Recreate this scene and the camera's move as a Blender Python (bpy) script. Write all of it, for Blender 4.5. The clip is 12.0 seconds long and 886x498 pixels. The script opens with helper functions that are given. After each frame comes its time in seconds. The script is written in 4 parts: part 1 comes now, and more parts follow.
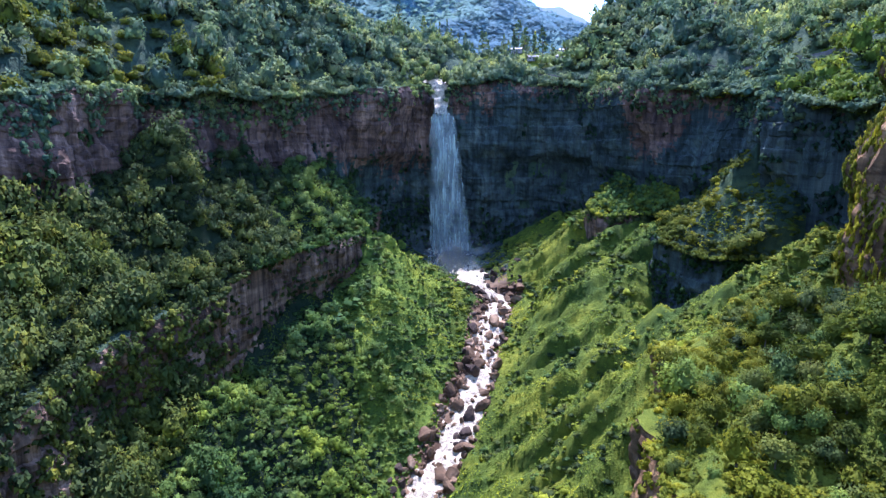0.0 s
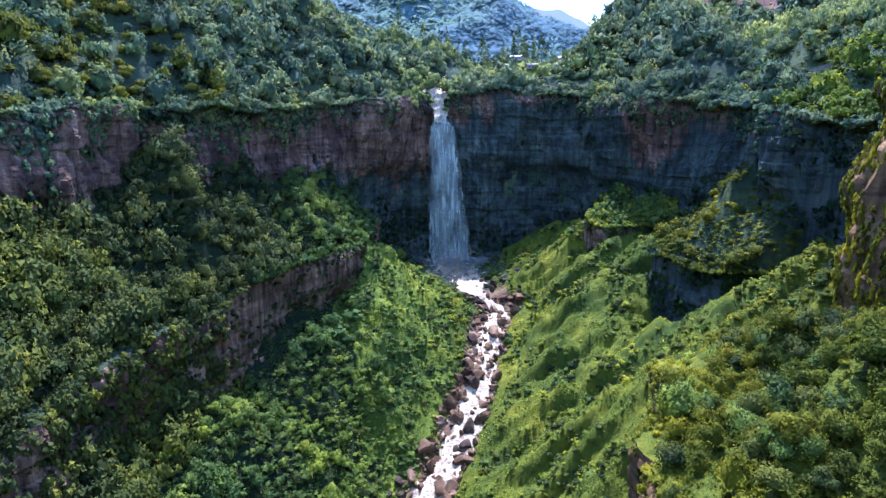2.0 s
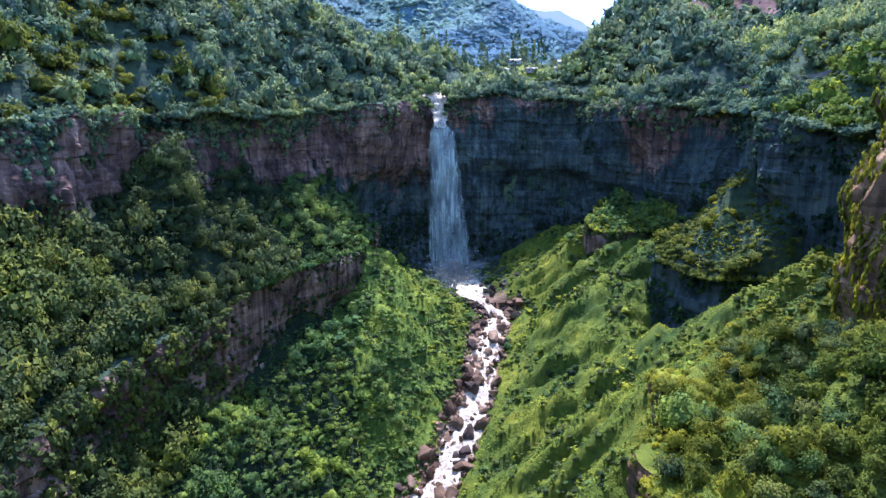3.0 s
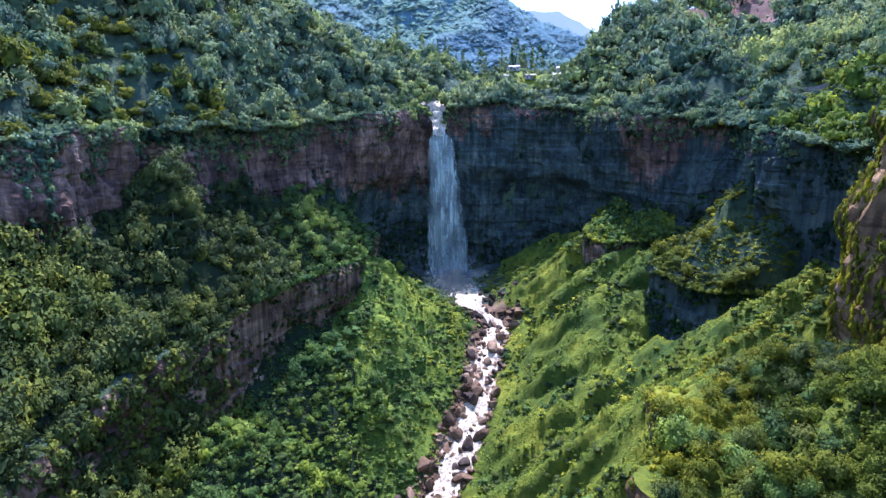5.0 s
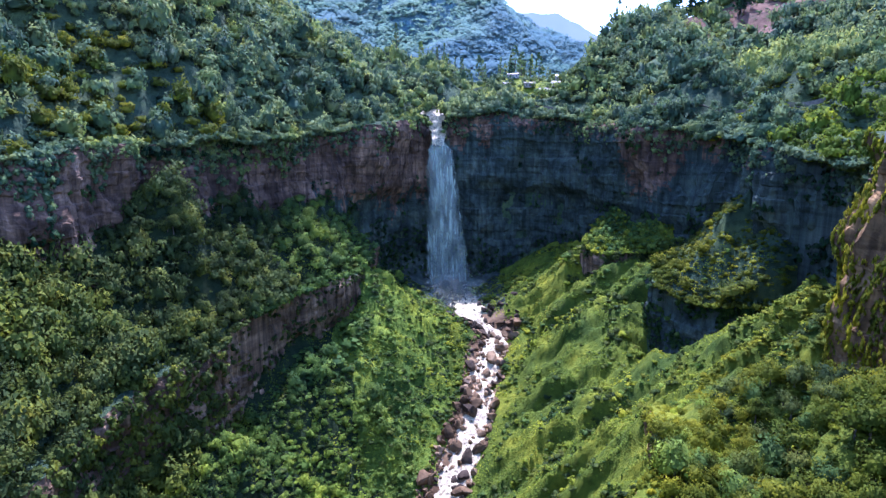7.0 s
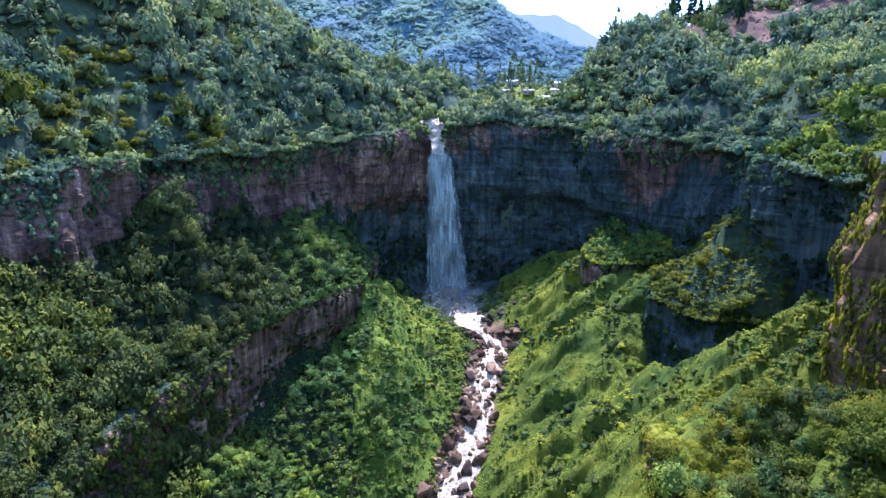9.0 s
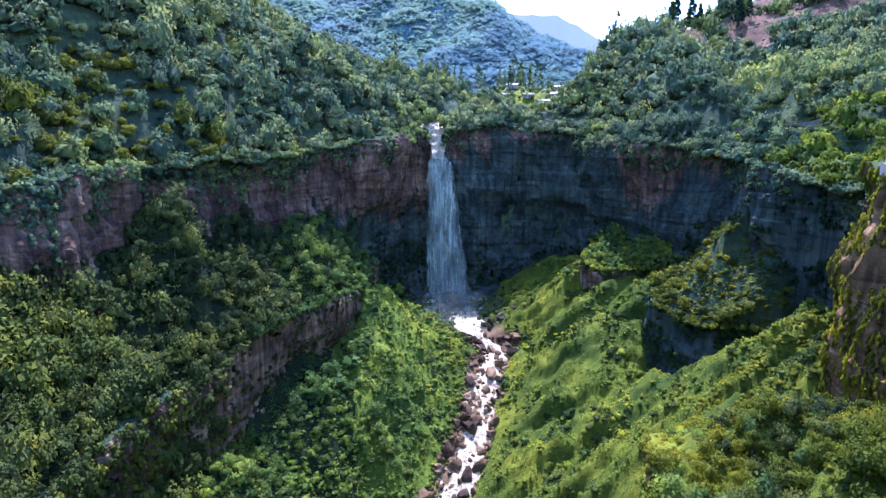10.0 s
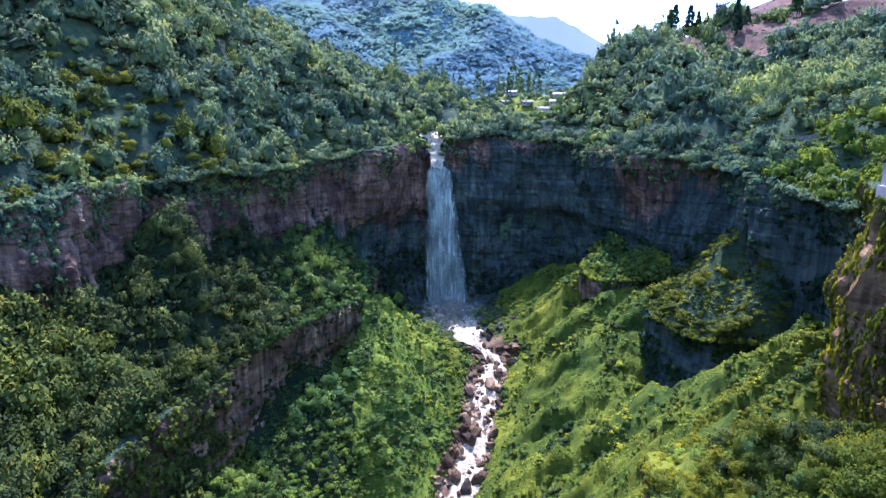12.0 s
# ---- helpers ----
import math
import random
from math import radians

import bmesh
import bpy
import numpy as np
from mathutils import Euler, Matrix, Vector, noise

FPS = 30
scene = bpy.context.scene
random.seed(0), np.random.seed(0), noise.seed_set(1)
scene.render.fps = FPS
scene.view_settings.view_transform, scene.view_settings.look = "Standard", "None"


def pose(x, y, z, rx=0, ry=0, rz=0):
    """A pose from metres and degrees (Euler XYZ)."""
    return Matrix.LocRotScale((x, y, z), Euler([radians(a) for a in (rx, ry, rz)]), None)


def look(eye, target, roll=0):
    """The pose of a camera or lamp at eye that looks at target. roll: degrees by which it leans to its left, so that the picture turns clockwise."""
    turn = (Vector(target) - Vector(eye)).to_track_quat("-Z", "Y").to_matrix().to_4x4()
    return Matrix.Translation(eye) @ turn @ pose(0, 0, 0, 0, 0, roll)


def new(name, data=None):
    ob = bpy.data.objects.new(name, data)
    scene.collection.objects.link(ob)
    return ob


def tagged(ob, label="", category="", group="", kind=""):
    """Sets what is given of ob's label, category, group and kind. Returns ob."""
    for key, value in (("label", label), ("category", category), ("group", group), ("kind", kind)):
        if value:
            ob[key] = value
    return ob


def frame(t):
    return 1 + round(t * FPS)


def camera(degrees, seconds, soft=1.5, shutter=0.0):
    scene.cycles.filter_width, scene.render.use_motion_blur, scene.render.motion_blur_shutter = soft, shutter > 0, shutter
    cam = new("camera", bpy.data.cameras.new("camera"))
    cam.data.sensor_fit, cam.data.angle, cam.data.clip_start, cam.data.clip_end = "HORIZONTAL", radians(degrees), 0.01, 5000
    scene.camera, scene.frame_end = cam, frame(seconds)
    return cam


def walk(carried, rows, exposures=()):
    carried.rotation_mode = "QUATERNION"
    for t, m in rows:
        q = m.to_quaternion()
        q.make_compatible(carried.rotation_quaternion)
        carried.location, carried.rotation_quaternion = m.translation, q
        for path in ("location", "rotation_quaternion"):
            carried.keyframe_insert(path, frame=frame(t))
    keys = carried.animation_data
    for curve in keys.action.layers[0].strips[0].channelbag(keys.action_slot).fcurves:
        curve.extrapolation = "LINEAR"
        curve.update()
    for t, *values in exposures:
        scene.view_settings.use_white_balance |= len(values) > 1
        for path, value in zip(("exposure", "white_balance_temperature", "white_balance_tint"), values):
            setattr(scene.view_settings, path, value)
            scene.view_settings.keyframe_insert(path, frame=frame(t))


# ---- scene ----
cam = camera(72.0, 12.0, soft=1.35)
# seconds, x, y, z, rx, ry, rz: a drone that climbs straight up
ROWS = [
    (0.0, 0.00, 0.00, 100.00, 79.000, -0.000, 0.000),
    (0.5, -0.06, -0.02, 101.34, 79.040, 0.001, -0.010),
    (1.0, -0.05, -0.01, 102.67, 79.070, 0.012, -0.019),
    (1.5, -0.07, -0.01, 104.05, 79.100, 0.014, -0.039),
    (2.0, -0.07, -0.00, 105.49, 79.130, 0.015, -0.049),
    (2.5, -0.09, -0.02, 106.92, 79.150, 0.017, -0.069),
    (3.0, -0.09, -0.01, 108.38, 79.170, 0.017, -0.079),
    (5.0, -0.14, 0.02, 114.24, 79.169, 0.058, -0.185),
    (5.5, -0.17, 0.01, 115.72, 79.199, 0.061, -0.215),
    (6.0, -0.19, 0.02, 117.21, 79.219, 0.043, -0.237),
    (6.5, -0.21, -0.01, 118.73, 79.239, 0.044, -0.257),
    (7.0, -0.22, -0.01, 120.25, 79.259, 0.045, -0.267),
    (9.0, -0.29, 0.01, 126.41, 79.288, 0.091, -0.323),
    (9.5, -0.27, 0.03, 127.98, 79.298, 0.101, -0.322),
    (10.0, -0.30, 0.03, 129.57, 79.298, 0.101, -0.322),
    (10.5, -0.31, 0.04, 131.16, 79.298, 0.113, -0.341),
    (11.0, -0.34, 0.05, 132.78, 79.298, 0.114, -0.361),
    (11.5, -0.35, 0.05, 134.40, 79.308, 0.107, -0.392),
    (12.0, -0.40, 0.07, 135.99, 79.308, 0.110, -0.421),
]
walk(cam, [(t, pose(x, y, z, rx, ry, rz)) for t, x, y, z, rx, ry, rz in ROWS])

# ---- light ----
SUN_ELEVATION, SUN_AZIMUTH = 65.0, 2.0      # degrees; azimuth to the right of straight ahead
world = bpy.data.worlds.new("sky")
scene.world = world
world.use_nodes = True
wt = world.node_tree
sky = wt.nodes.new("ShaderNodeTexSky")
sky.sky_type = "NISHITA"
sky.sun_disc = False
sky.sun_elevation = radians(SUN_ELEVATION)
sky.sun_rotation = radians(SUN_AZIMUTH)
sky.altitude = 2400
sky.air_density, sky.dust_density, sky.ozone_density = 1.4, 1.0, 3.5
wt.links.new(sky.outputs[0], wt.nodes["Background"].inputs[0])
wt.nodes["Background"].inputs[1].default_value = 0.15
sun_data = bpy.data.lights.new("sun", "SUN")
sun_data.energy, sun_data.angle, sun_data.color = 2.7, radians(0.5), (1.0, 0.97, 0.92)
sun = new("sun", sun_data)
se, sa = radians(SUN_ELEVATION), radians(SUN_AZIMUTH)
sun.matrix_world = look((0, 0, 600), Vector((0, 0, 600)) - Vector((math.sin(sa) * math.cos(se), math.cos(sa) * math.cos(se), math.sin(se))))
scene.view_settings.exposure = 2.3
scene.view_settings.use_white_balance = True
scene.view_settings.white_balance_temperature = 5200
scene.view_settings.white_balance_tint = 36

# ---- numbers for shapes ----
RNG = np.random.default_rng(7)


def lattice(ix, iy, iz, seed):
    """A random number from 0 to 1 for each lattice point."""
    h = (ix.astype(np.int64) * 374761393 + iy.astype(np.int64) * 668265263 + iz.astype(np.int64) * 2147483647 + seed * 974634791) & 0xFFFFFFFF
    h = ((h ^ (h >> 13)) * 1274126177) & 0xFFFFFFFF
    h = (h ^ (h >> 16)) & 0xFFFFFF
    return h / float(0xFFFFFF)


def vnoise(x, y, z=0.0, seed=0):
    """Smooth noise from -1 to 1."""
    x, y, z = np.broadcast_arrays(np.asarray(x, float), np.asarray(y, float), np.asarray(z, float))
    fx, fy, fz = np.floor(x), np.floor(y), np.floor(z)
    u, v, w = x - fx, y - fy, z - fz
    u, v, w = u * u * (3 - 2 * u), v * v * (3 - 2 * v), w * w * (3 - 2 * w)
    total = 0.0
    for a in (0, 1):
        for b in (0, 1):
            for c in (0, 1):
                k = (u if a else 1 - u) * (v if b else 1 - v) * (w if c else 1 - w)
                total = total + k * lattice(fx + a, fy + b, fz + c, seed)
    return total * 2 - 1


def fbm(x, y, z=0.0, octaves=4, seed=0):
    total, amp = 0.0, 0.5
    for i in range(octaves):
        total = total + amp * vnoise(np.asarray(x) * 2 ** i, np.asarray(y) * 2 ** i, np.asarray(z) * 2 ** i, seed + i)
        amp *= 0.5
    return total


def step(a, b, v):
    k = np.clip((v - a) / (b - a), 0, 1)
    return k * k * (3 - 2 * k)


def spline(points, spacing):
    """A smooth curve through a few points, at even spacing in plan."""
    p = np.array(points, float)
    p = np.vstack([2 * p[0] - p[1], p, 2 * p[-1] - p[-2]])
    out = []
    for i in range(1, len(p) - 2):
        for t in np.linspace(0, 1, 40, endpoint=False):
            a, b, c, d = p[i - 1], p[i], p[i + 1], p[i + 2]
            out.append(0.5 * (2 * b + (c - a) * t + (2 * a - 5 * b + 4 * c - d) * t * t + (3 * b - a - 3 * c + d) * t ** 3))
    out = np.array(out + [p[-2]])
    s = np.concatenate([[0], np.cumsum(np.hypot(*np.diff(out[:, :2], axis=0).T))])
    at = np.arange(0, s[-1], spacing)
    return np.stack([np.interp(at, s, out[:, k]) for k in range(out.shape[1])], 1)


def near_curve(x, y, curve):
    """Distance to a curve and the index of its nearest point."""
    shape = np.shape(x)
    q = np.stack([np.ravel(x), np.ravel(y)], 1)
    dist, idx = np.empty(len(q)), np.empty(len(q), int)
    for i in range(0, len(q), 20000):
        d = (q[i:i + 20000, None, 0] - curve[None, :, 0]) ** 2 + (q[i:i + 20000, None, 1] - curve[None, :, 1]) ** 2
        k = d.argmin(1)
        idx[i:i + 20000], dist[i:i + 20000] = k, np.sqrt(d[np.arange(len(k)), k])
    return dist.reshape(shape), idx.reshape(shape)


def within(x, y, poly):
    """Which points lie inside a closed polygon."""
    x, y = np.asarray(x, float), np.asarray(y, float)
    inside = np.zeros(x.shape, bool)
    n = len(poly)
    for i in range(n):
        (x0, y0), (x1, y1) = poly[i][:2], poly[(i + 1) % n][:2]
        if y0 == y1:
            continue
        cross = ((y0 > y) != (y1 > y)) & (x < (x1 - x0) * (y - y0) / (y1 - y0) + x0)
        inside ^= cross
    return inside


# ---- plan of the gorge: x, y, height of the rim ----
WALL = [(-230, -160, 112), (-205, 20, 110), (-165, 140, 110), (-147, 205, 112), (-135, 250, 113), (-113, 286, 115), (-91, 320, 117), (-70, 362, 119),
        (-48, 398, 124), (-30, 436, 128), (-8, 452, 130), (14, 448, 131), (40, 444, 131), (72, 440, 130), (98, 416, 128), (112, 380, 125), (124, 350, 122),
        (139, 322, 118), (147, 280, 114), (149, 248, 110), (153, 224, 108), (153, 202, 112), (141, 186, 117), (128, 170, 114), (118, 146, 107), (109, 122, 105),
        (103, 96, 107), (98, 50, 110), (120, -60, 112), (170, -160, 112)]
BENCH_LEFT = [(-40, 372, 52), (-45, 347, 43), (-57, 318, 41), (-70, 288, 40), (-80, 264, 38), (-92, 242, 32), (-105, 216, 32), (-110, 190, 31), (-111, 160, 29), (-112, 110, 22)]
BENCH_RIGHT = [(128, 322, 56), (111, 303, 52), (104, 284, 47), (112, 264, 44), (130, 252, 45), (158, 246, 48)]
BENCH_NEAR = [(34, 60, 30), (46, 118, 33), (57, 148, 35), (66, 168, 36), (85, 190, 31), (106, 210, 38), (132, 219, 44), (165, 216, 50)]
SPUR = [(103, 400, 58), (93, 378, 56), (89, 360, 53), (95, 345, 50), (110, 336, 52), (140, 330, 56)]
STREAM = [(5, 446, 10), (10, 420, 10), (15, 385, 10), (21, 366, 9), (34, 352, 1), (28, 338, -3), (22, 312, -14), (13, 282, -27), (2, 256, -40), (-10, 234, -51), (-30, 170, -72), (-60, 40, -100), (-80, -160, -130)]
def rim_line(spacing):
    """The cliff rim, with notches and knolls."""
    c = spline(WALL, spacing)
    c[:, 2] += (6.0 * fbm(c[:, 0] / 21, c[:, 1] / 21, 0, 3, 23)) * step(8, 30, np.hypot(c[:, 0] + 2, c[:, 1] - 452))
    return c


wall = rim_line(1.5)
def ragged(points, seed, size=5.0):
    c = spline(points, 2.0)
    s = np.arange(len(c)) * 2.0
    c[:, 0] += size * fbm(s / 22, 0.5, 0, 3, seed)
    c[:, 1] += size * fbm(s / 22, 0.5, 0, 3, seed + 40)
    c[:, 2] += 3.0 * fbm(s / 30, 0.5, 0, 3, seed + 80)
    return c


bench_left, bench_right, bench_near, spur = (ragged(b, k) for k, b in enumerate((BENCH_LEFT, BENCH_RIGHT, BENCH_NEAR, SPUR)))
stream = spline(STREAM, 2.0)
GORGE = [p[:2] for p in wall[::2]]
LEFT_AREA = [p[:2] for p in bench_left] + [(-300, 110), (-300, 372)]
RIGHT_AREA = [p[:2] for p in bench_right] + [(300, 247), (300, 322)]
NEAR_AREA = [p[:2] for p in bench_near] + [(300, 216), (300, 60)]
SPUR_AREA = [p[:2] for p in spur] + [(300, 330), (300, 400)]


def scarp(p, sharp):
    """Saw teeth from -0.5 to 0.5: a steep rise, then a long fall."""
    f = p - np.floor(p)
    return np.where(f < sharp, step(0, 1, f / sharp), 1 - (f - sharp) / (1 - sharp)) - 0.5


def valley(x, y):
    mid = np.interp(y, stream[::-1, 1], stream[::-1, 0])
    d = np.abs(x - mid)
    u = np.maximum(0, d - np.interp(y, [344, 366, 385, 440], [8.0, 10.5, 12.0, 20.0]))
    right = x > mid
    steep = np.interp(y, [170, 182, 212, 240, 300, 345, 372, 430], [0.90, 0.92, 0.85, 0.75, 0.72, 0.76, 0.60, 0.50])
    z = np.interp(y, stream[::-1, 1], stream[::-1, 2]) + np.where(right, steep * u, 0.30 * u + 0.0045 * u * u)
    cap = np.where(right, np.interp(y, [150, 200, 260, 330, 360, 420], [64, 64, 58, 56, 54, 44]), 44.0)
    z = np.where(z > cap - 12, cap - 12 * np.exp(-(z - cap + 12) / 12), z)
    z = z + (15 * step(278, 212, y) + 14 * step(212, 160, y)) * step(-50, -100, x)
    hd, hi = near_curve(x, y, bench_right)
    z = z - 15 * np.exp(-(hd / 9) ** 2) * step(84, 102, x)
    ld, _ = near_curve(x, y, bench_left)
    z = z - 17 * np.exp(-(ld / 11) ** 2) * step(215, 245, y) * step(342, 322, y)
    # tilted ribs that climb the slope, steep on the side towards the mouth of the gorge
    ribs = scarp((y - 0.10 * x + 16 * fbm(x / 38, y / 38, 0, 3, 14)) / 27, 0.22) * (0.75 + 0.5 * vnoise(x / 22, y / 22, 0, 15))
    folds = scarp((y + np.where(right, 0.12, -0.12) * (x - mid) + 6 * fbm(x / 15, y / 11, 0, 3, 16)) / 8.0, 0.3) * (0.7 + 0.6 * vnoise(x / 8, y / 8, 0, 17))
    lumps = fbm(x / 26, y / 34, 0, 3, 11) * 8 + fbm(x / 6, y / 6, 0, 3, 13) * 4.2
    gullies = np.abs(fbm((y - 0.9 * d) / 17, (d + 0.9 * y) / 42, 0.0, 2, 12)) * -11.0 + 2.6
    ribs = ribs * (1 - 0.75 * np.exp(-((x - 94) / 16) ** 2 - ((y - 268) / 34) ** 2))
    ridges = lumps + np.where(right, 10.5 * ribs * step(10, 42, u) + 3.2 * folds, gullies + 2.2 * folds)
    ridges = ridges - np.where(right, 5.0 * np.exp(-((x - 96) / 16) ** 2 - ((y - 262) / 36) ** 2), 0.0)
    return z + ridges * step(0, 22, u), d


ROAD = [(60, 470), (92, 446), (116, 416), (134, 380), (152, 348), (166, 316), (176, 288), (196, 262), (225, 240)]
road_line = spline(ROAD, 2.0)


def plateau(x, y):
    d, i = near_curve(x, y, wall)
    left = x < -10 + 0.3 * (y - 457)
    slope = np.where(left, 1.2, np.where(y < 300, 0.62, 0.82))
    rise = wall[i, 2] + slope * np.maximum(0, d - 3)
    axis = -6 + 0.22 * (y - 457) + 14 * np.sin((y - 457) / 60)
    floor = np.interp(y, [440, 470, 540, 640, 700, 900, 1300], [130, 135, 157, 176, 178, 184, 230])
    side = np.where(x < axis, np.maximum(0, axis - x - 7) * 0.70 * np.interp(y, [430, 500, 600, 700], [1.0, 0.6, 0.30, 0.2]), np.maximum(0, x - axis - np.interp(y, [440, 470, 520, 640], [20, 66, 82, 110])) * 0.95)
    z = np.minimum(rise, floor + side)
    cap = np.where(left, 262 + 30 * vnoise(x / 140, y / 140, 0, 3), 192 + 0.33 * (y - 440).clip(-60, 130) + np.interp(x, [100, 150, 185, 228, 252, 330, 600], [-16, -13, -19, -17, 0, 16, 40]) + 4 * vnoise(x / 60, y / 60, 0, 4))
    z = np.where(z > cap - 20, cap - 20 * np.exp(-(z - cap + 20) / 20), z)
    far = 168 + 165 * step(690, 1080, y) * np.interp(x, [-700, -350, -80, 90, 150, 240, 420, 900], [1.5, 1.3, 1.18, 1.03, 0.80, 0.52, 0.3, 0.3])
    far = far + 26 * fbm(x / 130, y / 130, 0, 4, 21) * step(690, 800, y)
    blend = step(660, 760, y)
    z = z * (1 - blend) + np.maximum(far, 0) * blend
    z = z - step(1150, 1700, y) * 160
    return z + (fbm(x / 45, y / 45, 0, 3, 5) * 22 + fbm(x / 14, y / 14, 0, 2, 6) * 4) * step(4, 40, d), d


def ground_height(x, y, margin=1.0):
    """Height of the ground; margin 0 gives the turf on top of the cliff edges too."""
    x, y = np.asarray(x, float), np.asarray(y, float)
    v, ds = valley(x, y)
    for area, edge, k in ((LEFT_AREA, bench_left, 1.15), (RIGHT_AREA, bench_right, 0.9), (NEAR_AREA, bench_near, 0.42), (SPUR_AREA, spur, 0.95)):
        d, i = near_curve(x, y, edge)
        inside = within(x, y, area) & (d > 5.5 * margin)
        top = edge[i, 2] + k * (d if edge is not spur else np.minimum(d, 30 - d)) + fbm(x / 14, y / 14, 0, 3, 31) * (13 if edge is bench_right else 6) * step(4, 14, d) + (fbm(x / 24, y / 24, 0, 2, 33) * 16 * step(6, 24, d) if edge is bench_near else 0)
        if edge is bench_left:
            top = top + 26 * np.exp(-((x + 117) ** 2 + (y - 260) ** 2) / 150) + 6 * np.exp(-((x + 96) ** 2 + (y - 300) ** 2) / 160) + 8 * np.exp(-(((x + 72) / 14) ** 2 + ((y - 333) / 15) ** 2))
        if edge is bench_right:
            top = top + 17 * np.exp(-((x - 147) ** 2 + (y - 259) ** 2) / 190)
        v = np.where(inside, np.maximum(v, np.minimum(top, 104)), v)
    p, dw = plateau(x, y)
    inside = within(x, y, GORGE)
    out = (~inside) & (dw > 6.5 * margin)
    foot = np.where(inside, np.exp(-dw / 7) * 5, 0)
    return np.where(out, p, np.minimum(v + foot, 106)), inside, dw, ds


# ---- mesh helpers ----
def mesh_from(name, verts, faces, material, smooth=False, soft=None, tone=None):
    """A mesh from arrays; faces is n x 3 or n x 4. soft: for leaves, the way out of their crown; tone: a number for each plant."""
    me = bpy.data.meshes.new(name)
    verts, faces = np.asarray(verts, np.float32), np.asarray(faces, np.int32)
    k = faces.shape[1]
    me.vertices.add(len(verts))
    me.vertices.foreach_set("co", verts.ravel())
    me.loops.add(faces.size)
    me.loops.foreach_set("vertex_index", faces.ravel())
    me.polygons.add(len(faces))
    me.polygons.foreach_set("loop_start", np.arange(0, faces.size, k, dtype=np.int32))
    me.polygons.foreach_set("use_smooth", np.full(len(faces), smooth))
    me.update(calc_edges=True)
    me.materials.append(material)
    if soft is not None:
        me.attributes.new("soft", "FLOAT_VECTOR", "POINT").data.foreach_set("vector", np.asarray(soft, np.float32).ravel())
    if tone is not None:
        me.attributes.new("tone", "FLOAT", "POINT").data.foreach_set("value", np.asarray(tone, np.float32))
    return me


def grid_faces(n, m):
    """Quads of a grid with n rows and m columns."""
    a = (np.arange(n - 1)[:, None] * m + np.arange(m - 1)[None, :]).ravel()
    return np.stack([a, a + 1, a + m + 1, a + m], 1)


def part(name, me, parent, label="", m=None):
    ob = new(name, me)
    ob.parent = parent
    if m is not None:
        ob.matrix_basis = m
    return tagged(ob, label) if label else ob


def link(nt, a, b):
    nt.links.new(a, b)


def material(name):
    m = bpy.data.materials.new(name)
    m.use_nodes = True
    nt = m.node_tree
    return m, nt, nt.nodes["Principled BSDF"]


def node(nt, kind, **inputs):
    n = nt.nodes.new(kind)
    for key, value in inputs.items():
        n.inputs[key].default_value = value
    return n


def noise_node(nt, scale, detail=4.0, rough=0.6, coords=None, stretch=None):
    n = node(nt, "ShaderNodeTexNoise", Scale=scale, Detail=detail, Roughness=rough)
    tc = nt.nodes.new("ShaderNodeNewGeometry") if coords is None else coords
    if stretch:
        mp = nt.nodes.new("ShaderNodeMapping")
        mp.inputs["Scale"].default_value = stretch
        link(nt, tc.outputs["Position"], mp.inputs["Vector"])
        link(nt, mp.outputs[0], n.inputs["Vector"])
    else:
        link(nt, tc.outputs["Position"], n.inputs["Vector"])
    return n


def ramp(nt, value, stops):
    r = nt.nodes.new("ShaderNodeValToRGB")
    e = r.color_ramp.elements
    while len(e) < len(stops):
        e.new(0.5)
    for k, (p, c) in zip(e, stops):
        k.position, k.color = p, (*c, 1)
    link(nt, value, r.inputs[0])
    return r


def blend(nt, kind, fac, a, b):
    n = nt.nodes.new("ShaderNodeMix")
    n.data_type, n.blend_type = "RGBA", kind
    for socket, value in ((n.inputs[0], fac), (n.inputs[6], a), (n.inputs[7], b)):
        if isinstance(value, (int, float)):
            socket.default_value = value
        elif isinstance(value, tuple):
            socket.default_value = (*value, 1)
        else:
            link(nt, value, socket)
    return n


def bump(nt, bsdf, height, strength, distance):
    b = nt.nodes.new("ShaderNodeBump")
    b.inputs["Strength"].default_value, b.inputs["Distance"].default_value = strength, distance
    link(nt, height, b.inputs["Height"])
    link(nt, b.outputs[0], bsdf.inputs["Normal"])


